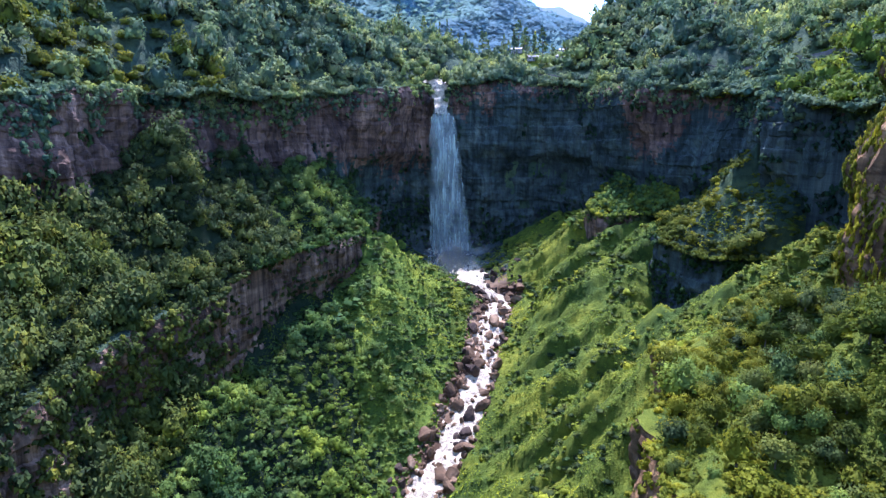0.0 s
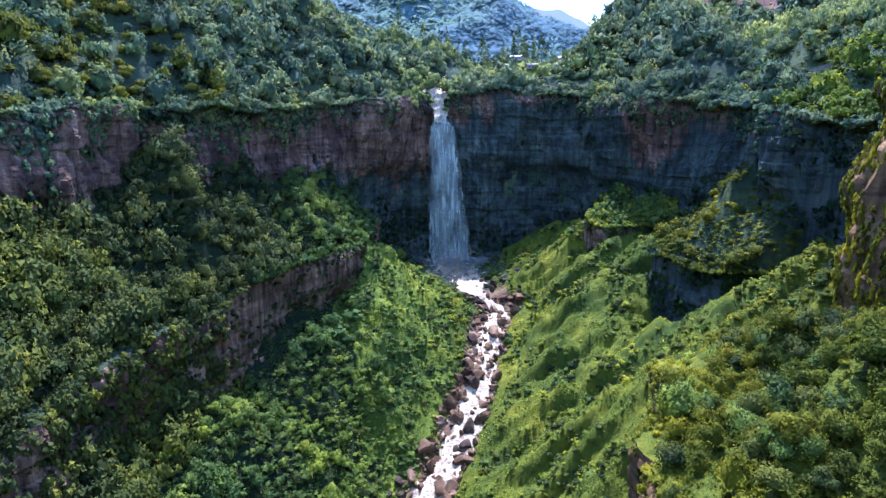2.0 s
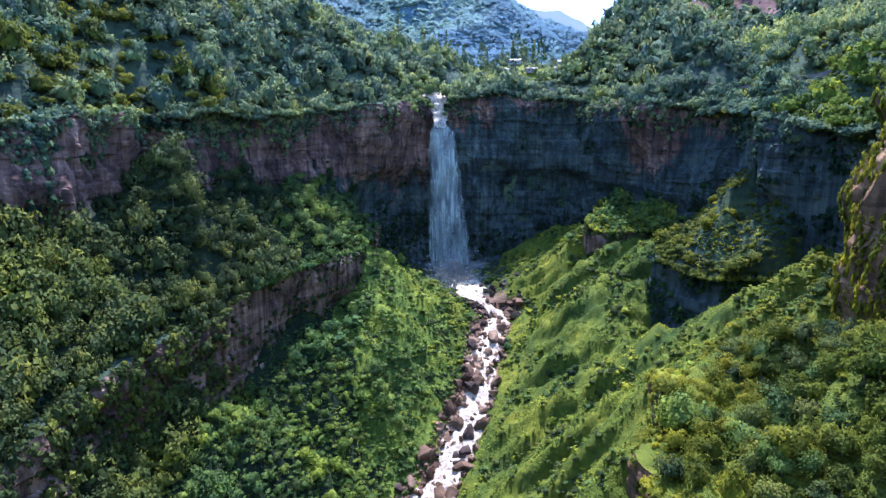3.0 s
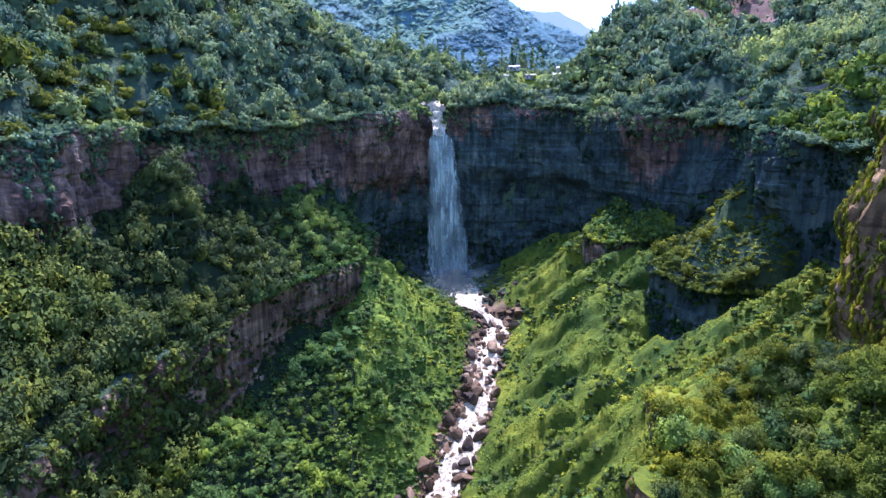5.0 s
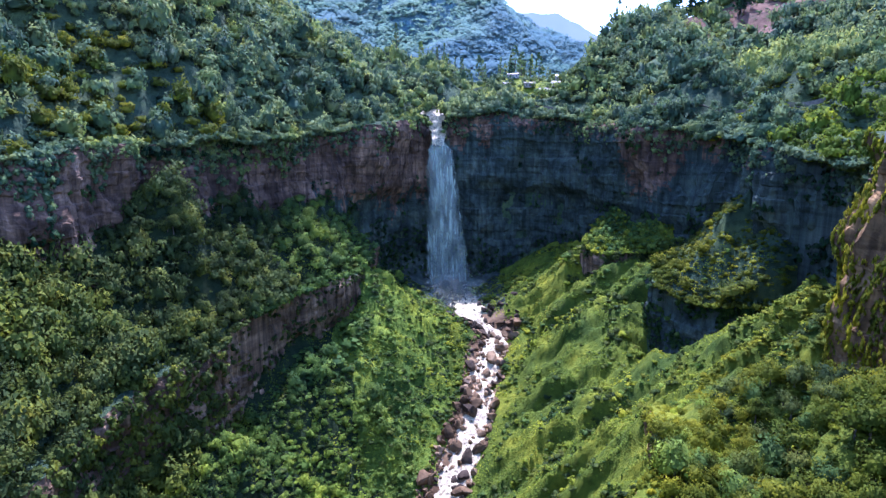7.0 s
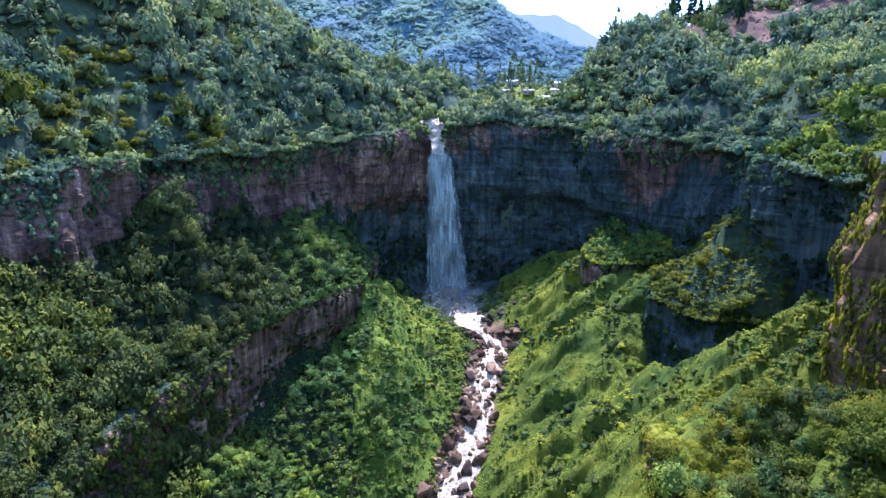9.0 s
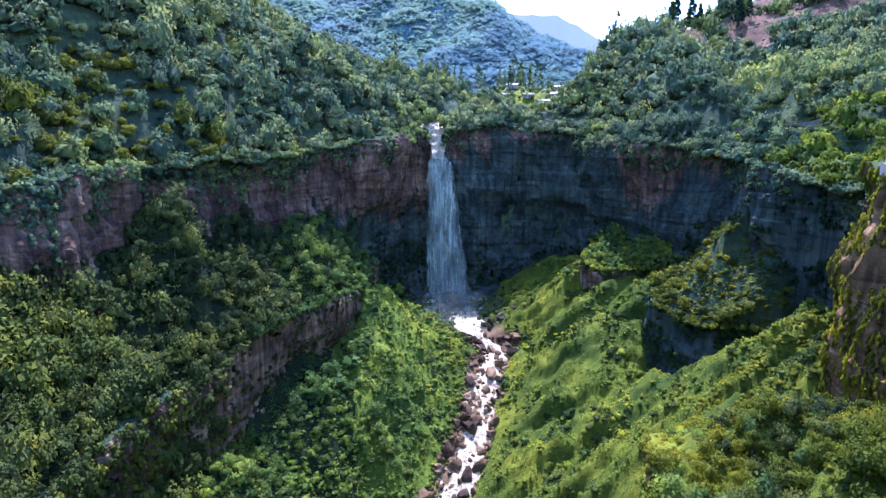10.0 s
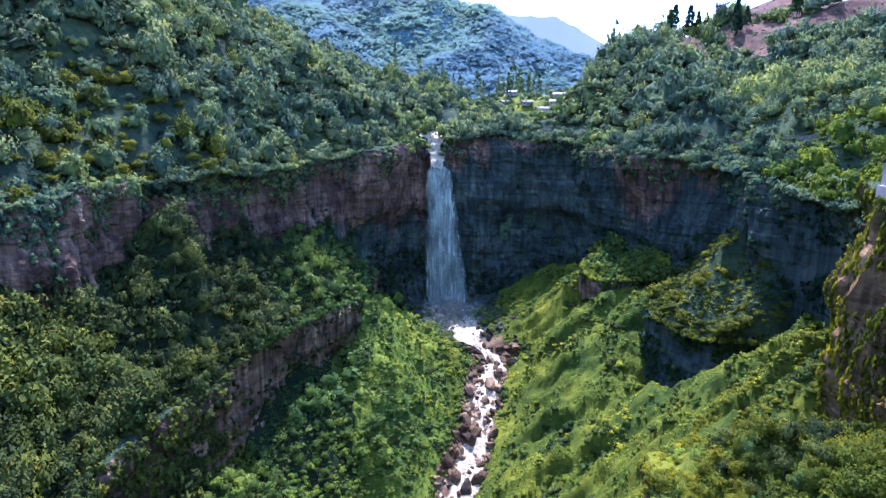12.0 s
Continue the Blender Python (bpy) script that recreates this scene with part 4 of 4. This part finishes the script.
def crest(name, label, curve, inward, count, size, slope, material, rng):
    """Shrubs along the top of a rock edge, hiding its turf."""
    t = np.gradient(curve[:, :2], axis=0)
    t /= np.linalg.norm(t, axis=1)[:, None] + 1e-9
    nrm = np.stack([t[:, 1], -t[:, 0]], 1) * inward
    i, back = rng.integers(0, len(curve), count), -1.8 + 12.3 * rng.uniform(0, 1, count) ** 1.35
    rad = size * np.minimum(rng.lognormal(0, 0.5, count), 1.9)
    p = np.column_stack([curve[i, :2] + nrm[i] * back[:, None], curve[i, 2] + 1.3 + slope * np.maximum(0, back - 3) + rad * 0.15])
    scales = np.stack([rad, rad, rad * rng.uniform(0.7, 1.5, count)], 1)
    me = merge(name, bush_shapes, rng.integers(0, len(bush_shapes), count), p, scales, rng.uniform(0, 6.28, count), material)
    return tagged(new(name, me), label, "plants", kind="stuff")


crest("rim_shrubs", "green shrubs along the cliff rim", wall_fine[wall_fine[:, 1] > 205], -1, 2000, 2.3, 0.95, forest_leaf, RNG)
crest("rim_shrubs", "yellow-green shrubs along the near cliff rim", wall_fine[(wall_fine[:, 1] <= 205) & (wall_fine[:, 0] > 0)], -1, 500, 1.8, 0.6, near_leaf, RNG)
crest("ledge_shrubs", "green shrubs along the bench edge", bench_left[:60], 1, 500, 2.0, 0.72, fern_leaf, RNG)
crest("ledge_shrubs", "dark green shrubs along the bench edge", bench_left[60:], 1, 450, 1.9, 0.72, bench_leaf, RNG)
crest("ledge_shrubs", "green shrubs along the mound edge", bench_right, -1, 350, 1.6, 0.85, near_leaf, RNG)
crest("ledge_shrubs", "yellow-green shrubs along the near bench edge", bench_near, 1, 1300, 1.05, 0.42, near_leaf, RNG)
crest("ledge_shrubs", "bright green growth on the spur", spur, -1, 800, 1.4, 0.9, grass_leaf, RNG)

# ferny growth over the spur
x, y = scatter(82, 150, 325, 405, 1.7, RNG)
keep = within(x, y, SPUR_AREA) & within(x, y, GORGE)
x, y = x[keep], y[keep]
z = ground_height(x, y, 0.0)[0]
pick = RNG.uniform(0, 1, len(x))
for sel, tone, lb in ((pick < 0.25, grass_leaf, "bright green grass clumps on the spur"), (pick >= 0.35, fern_leaf, "blue-green ferns and shrubs on the spur")):
    tagged(forest("spur_ferns", lb, x[sel], y[sel], z[sel], RNG.lognormal(0.5, 0.4, int(sel.sum())), 1.2, bush_shapes, tone, RNG, 0.2), category="bushes")

# low growth on the grass slopes
x, y = scatter(-120, 150, 130, 432, 1.9, RNG)
z, inside, dw, ds = ground_height(x, y, 0.0)
mid = np.interp(y, stream[::-1, 1], stream[::-1, 0])
on_bench = within(x, y, LEFT_AREA) | within(x, y, RIGHT_AREA)
left = x < mid
brush = left & (x < np.interp(y, [200, 250, 300, 345], [14, -4, -26, -46]) + 22 * fbm(x / 16, y / 16, 0, 3, 46))
clump = vnoise(x / 9, y / 9, 0, 57) + 0.5 * vnoise(x / 4, y / 4, 0, 45)
chance = np.where(brush, 0.85, np.where(left, 0.66 + 0.5 * clump, 0.36 + 0.5 * clump + 0.30 * step(340, 356, y)))
keep = inside & ~on_bench & (ds > 10) & (dw > 3) & within_camera_fan(x, y) & (RNG.uniform(0, 1, len(x)) < chance)
x, y, z, left, brush, clump = (a[keep] for a in (x, y, z, left, brush, clump))
radius = np.exp(RNG.normal(0, 0.38, len(x))) * np.where(brush, 1.85, np.where(clump > 0.15, 1.75, np.where(left, 1.45, 0.95)))
pick = RNG.uniform(0, 1, len(x))
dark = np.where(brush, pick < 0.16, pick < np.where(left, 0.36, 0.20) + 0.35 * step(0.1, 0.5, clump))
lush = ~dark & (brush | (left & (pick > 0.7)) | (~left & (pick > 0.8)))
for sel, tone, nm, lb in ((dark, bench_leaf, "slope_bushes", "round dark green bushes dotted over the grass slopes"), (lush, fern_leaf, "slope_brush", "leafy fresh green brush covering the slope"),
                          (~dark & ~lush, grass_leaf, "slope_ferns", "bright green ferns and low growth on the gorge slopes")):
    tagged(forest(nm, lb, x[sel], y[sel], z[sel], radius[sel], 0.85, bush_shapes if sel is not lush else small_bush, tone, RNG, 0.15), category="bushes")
x, y = scatter(-90, 150, 130, 432, 0.9, RNG)
keep = within(x, y, GORGE) & (vnoise(x / 6, y / 6, 0, 60) > -0.1) & within_camera_fan(x, y)
x, y = x[keep], y[keep]
z, inside, dw, ds = ground_height(x, y)
keep = (ds > 10) & (dw > 4)
tuft = np.stack([x, y, z + 0.15], 1)[keep]
tv, tf, tn = leaf_sprays(tuft, np.tile([[0.0, -0.5, 0.8]], (len(tuft), 1)), 0.46, RNG)
tagged(new("grass_tufts", mesh_from("grass_tufts", tv, tf, grass_leaf, False, tn, RNG.uniform(0, 1, len(tv) // 3).repeat(3))), "long green grass over the steep slopes", "grass", kind="stuff")

# ---- water ----
def stream_mesh():
    c = spline(STREAM, 1.0)
    c = c[c[:, 1] > 120]
    t = np.gradient(c[:, :2], axis=0)
    t /= np.linalg.norm(t, axis=1)[:, None]
    nrm = np.stack([t[:, 1], -t[:, 0]], 1)
    s = np.arange(len(c), dtype=float)
    half = np.interp(c[:, 1], [120, 240, 300, 340, 352, 360, 368, 385, 430], [14, 12, 8.5, 8, 9.5, 6, 10, 11, 22]) * (1 + 0.25 * vnoise(s / 9, 0, 0, 61))
    w = np.linspace(-1, 1, 25)[None, :]
    X = c[:, None, 0] + nrm[:, None, 0] * half[:, None] * w
    Y = c[:, None, 1] + nrm[:, None, 1] * half[:, None] * w
    fall = np.floor(s / 6 + vnoise(s / 11, 0, 0, 62))
    Z = c[:, None, 2] + 0.7 + fbm(X / 3, Y / 3, 0, 3, 63) * 1.6 - 1.0 * w * w + (lattice(fall, fall * 0, fall * 0, 64)[:, None] - 0.5) * 1.2
    return mesh_from("stream", np.stack([X.ravel(), Y.ravel(), Z.ravel()], 1), grid_faces(len(c), 25), foam, True)


tagged(new("water_stream", stream_mesh()), "white foaming mountain stream tumbling between boulders", "stream", kind="structure")


def falls_mesh(layer):
    rows, cols = 140, 40
    f = np.linspace(0, 1, rows)[:, None]
    w = np.linspace(-1, 1, cols)[None, :]
    z = 117.0 - f * 110.5 + 0 * w
    centre = np.interp(f, [0, 0.05, 0.1, 0.3, 0.5, 1.0], [-1.8, -1.0, 0.0, 1.0, 2.4, 6.0]) + 0.5 * vnoise(f * 9, 0, 0, 70 + layer)
    half = np.interp(f, [0, 0.035, 0.085, 0.2, 0.5, 1.0], [4.4, 5.0, 9.0, 10.2, 12.0, 15.8]) * (1 - 0.12 * layer)
    x = centre + half * w * (1 + 0.10 * vnoise(f * 25, w * 2, 0, 71 + layer))
    y = 449 - 9 * f ** 0.6 - layer * 1.3 - 2.5 * (1 - w * w) * f ** 0.5 + 1.2 * fbm(x / 2.2, z / 14, 0, 3, 72 + layer)
    return mesh_from("fall", np.stack([x.ravel(), y.ravel(), z.ravel()], 1), grid_faces(rows, cols), falling, True)


waterfall = tagged(new("waterfall"), "tall white waterfall dropping from the plateau into a shaded gorge", "waterfall")
waterfall.location = (0, 440, 6)
for layer in range(3):
    part("water_sheet", falls_mesh(layer), waterfall, "thin veil of falling white water", Matrix.Translation((0, -440, -6)))


def lip_mesh():
    """The river and its two steps down the notch to the free fall."""
    n = 90
    yy = np.interp(np.linspace(0, 1, n), [0, 0.55, 1], [444.5, 460, 500])[:, None]
    w = np.linspace(-1, 1, 20)[None, :]
    centre = np.interp(yy, [444, 449, 453, 458, 462, 470, 485, 500], [-1.8, -1.2, -4.5, -2.5, -6.5, -5.0, -9.0, -8.0])
    half = np.interp(yy, [444, 447, 449.5, 452, 454, 457, 459, 463, 475, 500], [4.2, 4.6, 5.0, 8.5, 4.6, 5.0, 6.5, 9.5, 9.0, 8.0])
    x = centre + half * w * (1 + 0.15 * vnoise(yy / 1.5, w * 1.5, 0, 76))
    z = np.interp(yy + 1.6 * vnoise(x / 2.4, yy / 9, 0, 77), [444.5, 446, 448.5, 450.0, 452.5, 453.6, 456.5, 457.6, 460, 470, 500], [111.5, 116.5, 119.0, 122.6, 123.6, 128.4, 129.4, 132.6, 134.2, 137.5, 141])
    z = z + 0.9 * fbm(x / 2.2, yy / 2.2, 0, 3, 75) - 0.5 * w * w
    return mesh_from("lip", np.stack([x.ravel(), (yy + 0 * w).ravel(), z.ravel()], 1), grid_faces(n, 20), foam, True)


tagged(new("water_river", lip_mesh()), "white river rapids above the lip of the falls", "river", kind="structure")

# ---- boulders in the stream ----
def boulder_mesh(seed, rock):
    bm = bmesh.new()
    bmesh.ops.create_icosphere(bm, subdivisions=2, radius=1.0)
    for v in bm.verts:
        p = v.co.copy()
        v.co = p * (1 + 0.28 * noise.noise(p * 1.3 + Vector((seed * 7.1, 0, 0))) + 0.12 * noise.noise(p * 3.1 + Vector((0, seed * 3.3, 0))))
        for k in range(5):
            d = Vector((math.sin(seed * 3 + k * 2.1), math.cos(seed * 2 + k * 2.6), math.sin(seed + k) * 0.6)).normalized()
            over = v.co.dot(d) - 0.45
            if over > 0:
                v.co -= d * over * 0.85
    me = bpy.data.meshes.new("boulder")
    bm.to_mesh(me)
    bm.free()
    me.materials.append(rock)
    return me


boulder_meshes = [boulder_mesh(k, boulder_rock) for k in range(8)]
dark_boulders = [boulder_mesh(k + 8, dark_rock) for k in range(6)]
bed = spline(STREAM, 1.0)
bed = bed[(bed[:, 1] > 205) & (bed[:, 1] < 360)]
for k in range(290):
    p = bed[RNG.integers(0, len(bed))]
    side = RNG.choice([-1, 1]) * (RNG.uniform(0, 1) ** 0.7) * np.interp(p[1], [205, 300, 350, 388], [16, 11.5, 13, 21])
    r = float(np.clip(RNG.lognormal(0.6, 0.5), 0.8, 4.8))
    ob = new("boulder", dark_boulders[k % 6] if k % 4 == 0 else boulder_meshes[k % 8])
    bx, by = p[0] + side, p[1] + RNG.uniform(-2, 2)
    bz = float(ground_height(np.array([bx]), np.array([by]))[0][0])
    ob.matrix_basis = Matrix.LocRotScale((bx, by, max(bz, p[2]) + r * 0.35), Euler((RNG.uniform(0, 6), RNG.uniform(0, 6), RNG.uniform(0, 6))), (r, r * RNG.uniform(0.7, 1.2), r * RNG.uniform(0.6, 0.9)))
    tagged(ob, "rounded brown boulder wet from the white stream", "boulder", "boulders in the stream")

# the dark pile beside the plunge pool, and the rocks of the notch above
for k in range(70):
    bx, by = (RNG.uniform(25, 47), RNG.uniform(344, 388)) if k < 44 else (RNG.uniform(2, 24), RNG.uniform(354, 364)) if k < 56 else (RNG.choice([-9.5, 6.0]) + RNG.uniform(-2, 2), RNG.uniform(446, 460))
    r = float(np.clip(RNG.lognormal(0.5, 0.4), 0.9, 3.6))
    bz = float(ground_height(np.array([bx]), np.array([by]))[0][0]) if k < 56 else float(np.interp(by, [446, 450, 460], [117, 122, 132]))
    ob = new("boulder", dark_boulders[k % 6])
    ob.matrix_basis = Matrix.LocRotScale((bx, by, bz + r * 0.3), Euler((RNG.uniform(0, 6), RNG.uniform(0, 6), RNG.uniform(0, 6))), (r, r * RNG.uniform(0.7, 1.2), r * RNG.uniform(0.6, 0.9)))
    tagged(ob, "dark wet boulder in the spray of the falls", "boulder", "dark boulders by the falls")

# smaller stones between them
k = 1000
p = bed[RNG.integers(0, len(bed), k)]
side = RNG.choice([-1, 1], k) * RNG.uniform(0, 1, k) ** 0.8 * np.interp(p[:, 1], [205, 300, 350, 388], [15, 10, 14, 24])
sx, sy = p[:, 0] + side, p[:, 1] + RNG.uniform(-2, 2, k)
sz = np.maximum(ground_height(sx, sy)[0], p[:, 2])
sr = RNG.lognormal(-0.35, 0.4, k)
stone_shapes = [(BALL_V * RNG.uniform(0.6, 1.15, (len(BALL_V), 1)) * np.array([1, 0.85, 0.65]), BALL_F) for _ in range(6)]
me = merge("stones", stone_shapes, RNG.integers(0, 6, k), np.stack([sx, sy, sz + sr * 0.3], 1), np.stack([sr, sr, sr], 1), RNG.uniform(0, 6.28, k), boulder_rock)
tagged(new("stones", me), "brown and grey stones along the stream bed", "stones", kind="stuff")

# ---- the village, the road and the ridge ----
def height_at(px, py):
    return float(ground_height(np.array([float(px)]), np.array([float(py)]), 0.0)[0][0])


def box(w, d, h, x0=0.0, y0=0.0, z0=0.0):
    """Corners and quads of a block standing on z0."""
    v = np.array([[sx * w / 2 + x0, sy * d / 2 + y0, sz * h + z0] for sx, sy, sz in ((-1, -1, 0), (1, -1, 0), (1, 1, 0), (-1, 1, 0), (-1, -1, 1), (1, -1, 1), (1, 1, 1), (-1, 1, 1))])
    f = np.array([(0, 3, 2, 1), (4, 5, 6, 7), (0, 1, 5, 4), (1, 2, 6, 5), (2, 3, 7, 6), (3, 0, 4, 7)])
    return v, f


def gable(w, d, h, z0, over=0.5):
    """A pitched roof with thickness, ridge along x."""
    a, b = w / 2 + over, d / 2 + over
    v, t = [], 0.18
    for dz in (0, t):
        v += [(-a, -b, z0 + dz), (a, -b, z0 + dz), (a, 0, z0 + h + dz), (-a, 0, z0 + h + dz), (a, b, z0 + dz), (-a, b, z0 + dz)]
    f = [(6, 7, 8, 9), (9, 8, 10, 11), (3, 2, 1, 0), (5, 4, 2, 3), (0, 1, 7, 6), (4, 5, 11, 10), (1, 2, 8, 7), (2, 4, 10, 8), (3, 0, 6, 9), (5, 3, 9, 11)]
    return np.array(v, float), np.array(f)


def house(px, py, turn, w, d, h, label, storeys=1, floor_z=None):
    ob = new("house")
    ob.matrix_basis = pose(px, py, (height_at(px, py) if floor_z is None else floor_z) - 0.6, 0, 0, turn)
    if floor_z is not None:
        part("plinth", mesh_from("plinth", *box(w + 1.6, d + 1.6, 5.0, 0, 0, -4.5), white_wall), ob, "pale stone terrace wall below the house")
    v, f = box(w, d, h * storeys + 0.6)
    part("wall", mesh_from("wall", v, f, white_wall), ob, "white plastered wall")
    part("roof", mesh_from("roof", *gable(w, d, d * 0.25, h * storeys + 0.6), roof_tile), ob, "pale grey sheet roof")
    n = max(2, int(w / 3))
    for s in range(storeys):
        for k in range(n):
            wx = -w / 2 + (k + 0.5) * w / n
            if s == 0 and k == n // 2:
                part("door", mesh_from("door", *box(1.0, 0.12, 2.1, wx, -d / 2 - 0.03, 0.6), bark), ob, "brown wooden door")
            else:
                pane = part("window", mesh_from("window", *box(1.1, 0.1, 1.2, wx, -d / 2 - 0.03, 1.5 + s * h), dark_glass), ob, "dark window pane")
                part("sill", mesh_from("sill", *box(1.4, 0.24, 0.1, wx, -d / 2 - 0.1, 1.39 + s * h), white_wall), pane)
    return tagged(ob, label, "house", "houses above the falls")


for px, py, turn, w, d, h in ((92, 556, 12, 11, 7, 3.0), (104, 562, -20, 8, 6, 2.8), (80, 566, 5, 9, 6, 2.8), (62, 588, 25, 9, 6, 2.8), (112, 580, -8, 12, 7, 3.0), (44, 604, 10, 8, 6, 2.8), (70, 604, -15, 10, 6, 3.0), (98, 540, 30, 7, 5, 2.6)):
    house(px, py, turn, w, d, h, "small white house with a grey roof above the falls")
house(133.5, 174.0, -20, 10, 8, 3.2, "white two-storey house at the edge of the gorge", 2, 121.0)


def parapet():
    """A low stone wall along the open side of the road."""
    c = road_line[5:]
    t = np.gradient(c, axis=0)
    t /= np.linalg.norm(t, axis=1)[:, None]
    nrm = np.stack([t[:, 1], -t[:, 0]], 1)
    p = c + nrm * 3.4
    z = ground_height(p[:, 0], p[:, 1], 0.0)[0]
    z = np.convolve(np.pad(z, 6, mode="edge"), np.ones(13) / 13, mode="valid")
    rows = [np.column_stack([p - nrm * 0.2, z - 0.5]), np.column_stack([p - nrm * 0.2, z + 1.3]), np.column_stack([p + nrm * 0.2, z + 1.3]), np.column_stack([p + nrm * 0.2, z - 0.8])]
    return mesh_from("parapet", np.vstack(rows), grid_faces(4, len(c)), road_stone)


tagged(new("trim_parapet", parapet()), "low pale stone parapet beside the mountain road", "parapet", kind="structure")

slim_crowns = [mesh_from("crown", *(lambda c: (c[0], c[1], forest_leaf, False, c[2]))(cone_shape(90, 0.05, RNG))) for _ in range(4)]
dark_crowns = [mesh_from("crown", *(lambda c: (c[0], c[1], moss_leaf, False, c[2]))(cone_shape(170, 0.06, RNG))) for _ in range(4)]


def slim_tree(px, py, high, wide, crowns, label, group):
    ob = new("tree")
    ob.matrix_basis = Matrix.LocRotScale((px, py, height_at(px, py) - 0.4), Euler((0, 0, RNG.uniform(0, 6.28))), None)
    part("trunk", trunk_meshes[int(RNG.integers(0, 4))], ob, "", Matrix.Diagonal((high * 0.35, high * 0.35, high * 0.8, 1)))
    part("crown", crowns[int(RNG.integers(0, 4))], ob, "", Matrix.Translation((0, 0, high * 0.22)) @ Matrix.Diagonal((high * wide, high * wide, high * 0.8, 1)))
    return tagged(ob, label, "tree", group)


for k in range(50):
    py = RNG.uniform(540, 700)
    px = -6 + 0.22 * (py - 457) + RNG.uniform(-60, 75)
    if not ((abs(px - 78) < 36) and abs(py - 580) < 34):
        slim_tree(px, py, RNG.uniform(11, 30), RNG.uniform(0.5, 1.25), slim_crowns, "tall slender eucalyptus tree in the valley", "slender trees in the valley")
for px, py in [(196 + 6 * k + RNG.uniform(-3, 3), 548 + RNG.uniform(-9, 9)) for k in range(6)] + [(244 + RNG.uniform(-6, 6), 520 + RNG.uniform(-8, 8)) for _ in range(5)] + [(300 + RNG.uniform(-10, 12), 528 + RNG.uniform(-8, 8)) for _ in range(8)]:
    slim_tree(px, py, RNG.uniform(17, 27), RNG.uniform(0.8, 1.2), dark_crowns, "dark conifer standing on the ridge", "conifers on the ridge")

# ---- spray at the foot of the falls ----
mist_mat, mist_nt, mist_bsdf = material("mist")
mist_bsdf.inputs["Base Color"].default_value = (0.80, 0.86, 0.68, 1)
mist_bsdf.inputs["Alpha"].default_value = 0.03
mist_bsdf.inputs["Roughness"].default_value = 1.0
k = 3000
hgt = np.minimum(RNG.exponential(5.0, k), 18)
p = np.stack([9 + RNG.normal(0, 1, k).clip(-2, 2) * (8 + hgt * 0.2), RNG.uniform(373, 434, k), 9.5 + hgt], 1)
mv, mf, _ = leaf_sprays(p, np.tile([[0.0, -1.0, 0.2]], (k, 1)), 1.5, RNG)
tagged(new("spray", mesh_from("spray", mv, mf, mist_mat)), "fine white spray drifting at the foot of the falls", "spray", kind="stuff")

# ---- the farthest mountains: a plain backdrop that glows pale blue for haze ----
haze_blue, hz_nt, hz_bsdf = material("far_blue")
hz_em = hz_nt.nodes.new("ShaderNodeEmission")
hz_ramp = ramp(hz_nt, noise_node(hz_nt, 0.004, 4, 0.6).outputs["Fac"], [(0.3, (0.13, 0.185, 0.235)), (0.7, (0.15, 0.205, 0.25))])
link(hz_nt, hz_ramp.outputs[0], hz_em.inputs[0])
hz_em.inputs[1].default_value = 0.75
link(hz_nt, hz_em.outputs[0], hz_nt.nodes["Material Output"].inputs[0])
bx = np.linspace(-1500, 3600, 180)[None, :]
bf = np.linspace(0, 1, 14)[:, None]
crest = np.interp(bx, [-1500, 275, 460, 774, 905, 1058, 1172, 1400, 3600], [1000, 945, 900, 878, 835, 748, 692, 620, 600]) + 14 * fbm(bx / 120, 0.5, 0, 4, 95)
bz = crest * (1 - bf) - 200 * bf + 20 * fbm(bx / 120, bf * 5, 0, 3, 96)
by = 3700 + 500 * (1 - bf) + 0 * bx
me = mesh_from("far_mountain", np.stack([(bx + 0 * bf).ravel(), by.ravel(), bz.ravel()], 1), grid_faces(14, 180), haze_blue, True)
tagged(new("backdrop_mountain", me), "far mountain ridge backdrop, glowing pale blue in place of haze", "mountain", kind="structure")
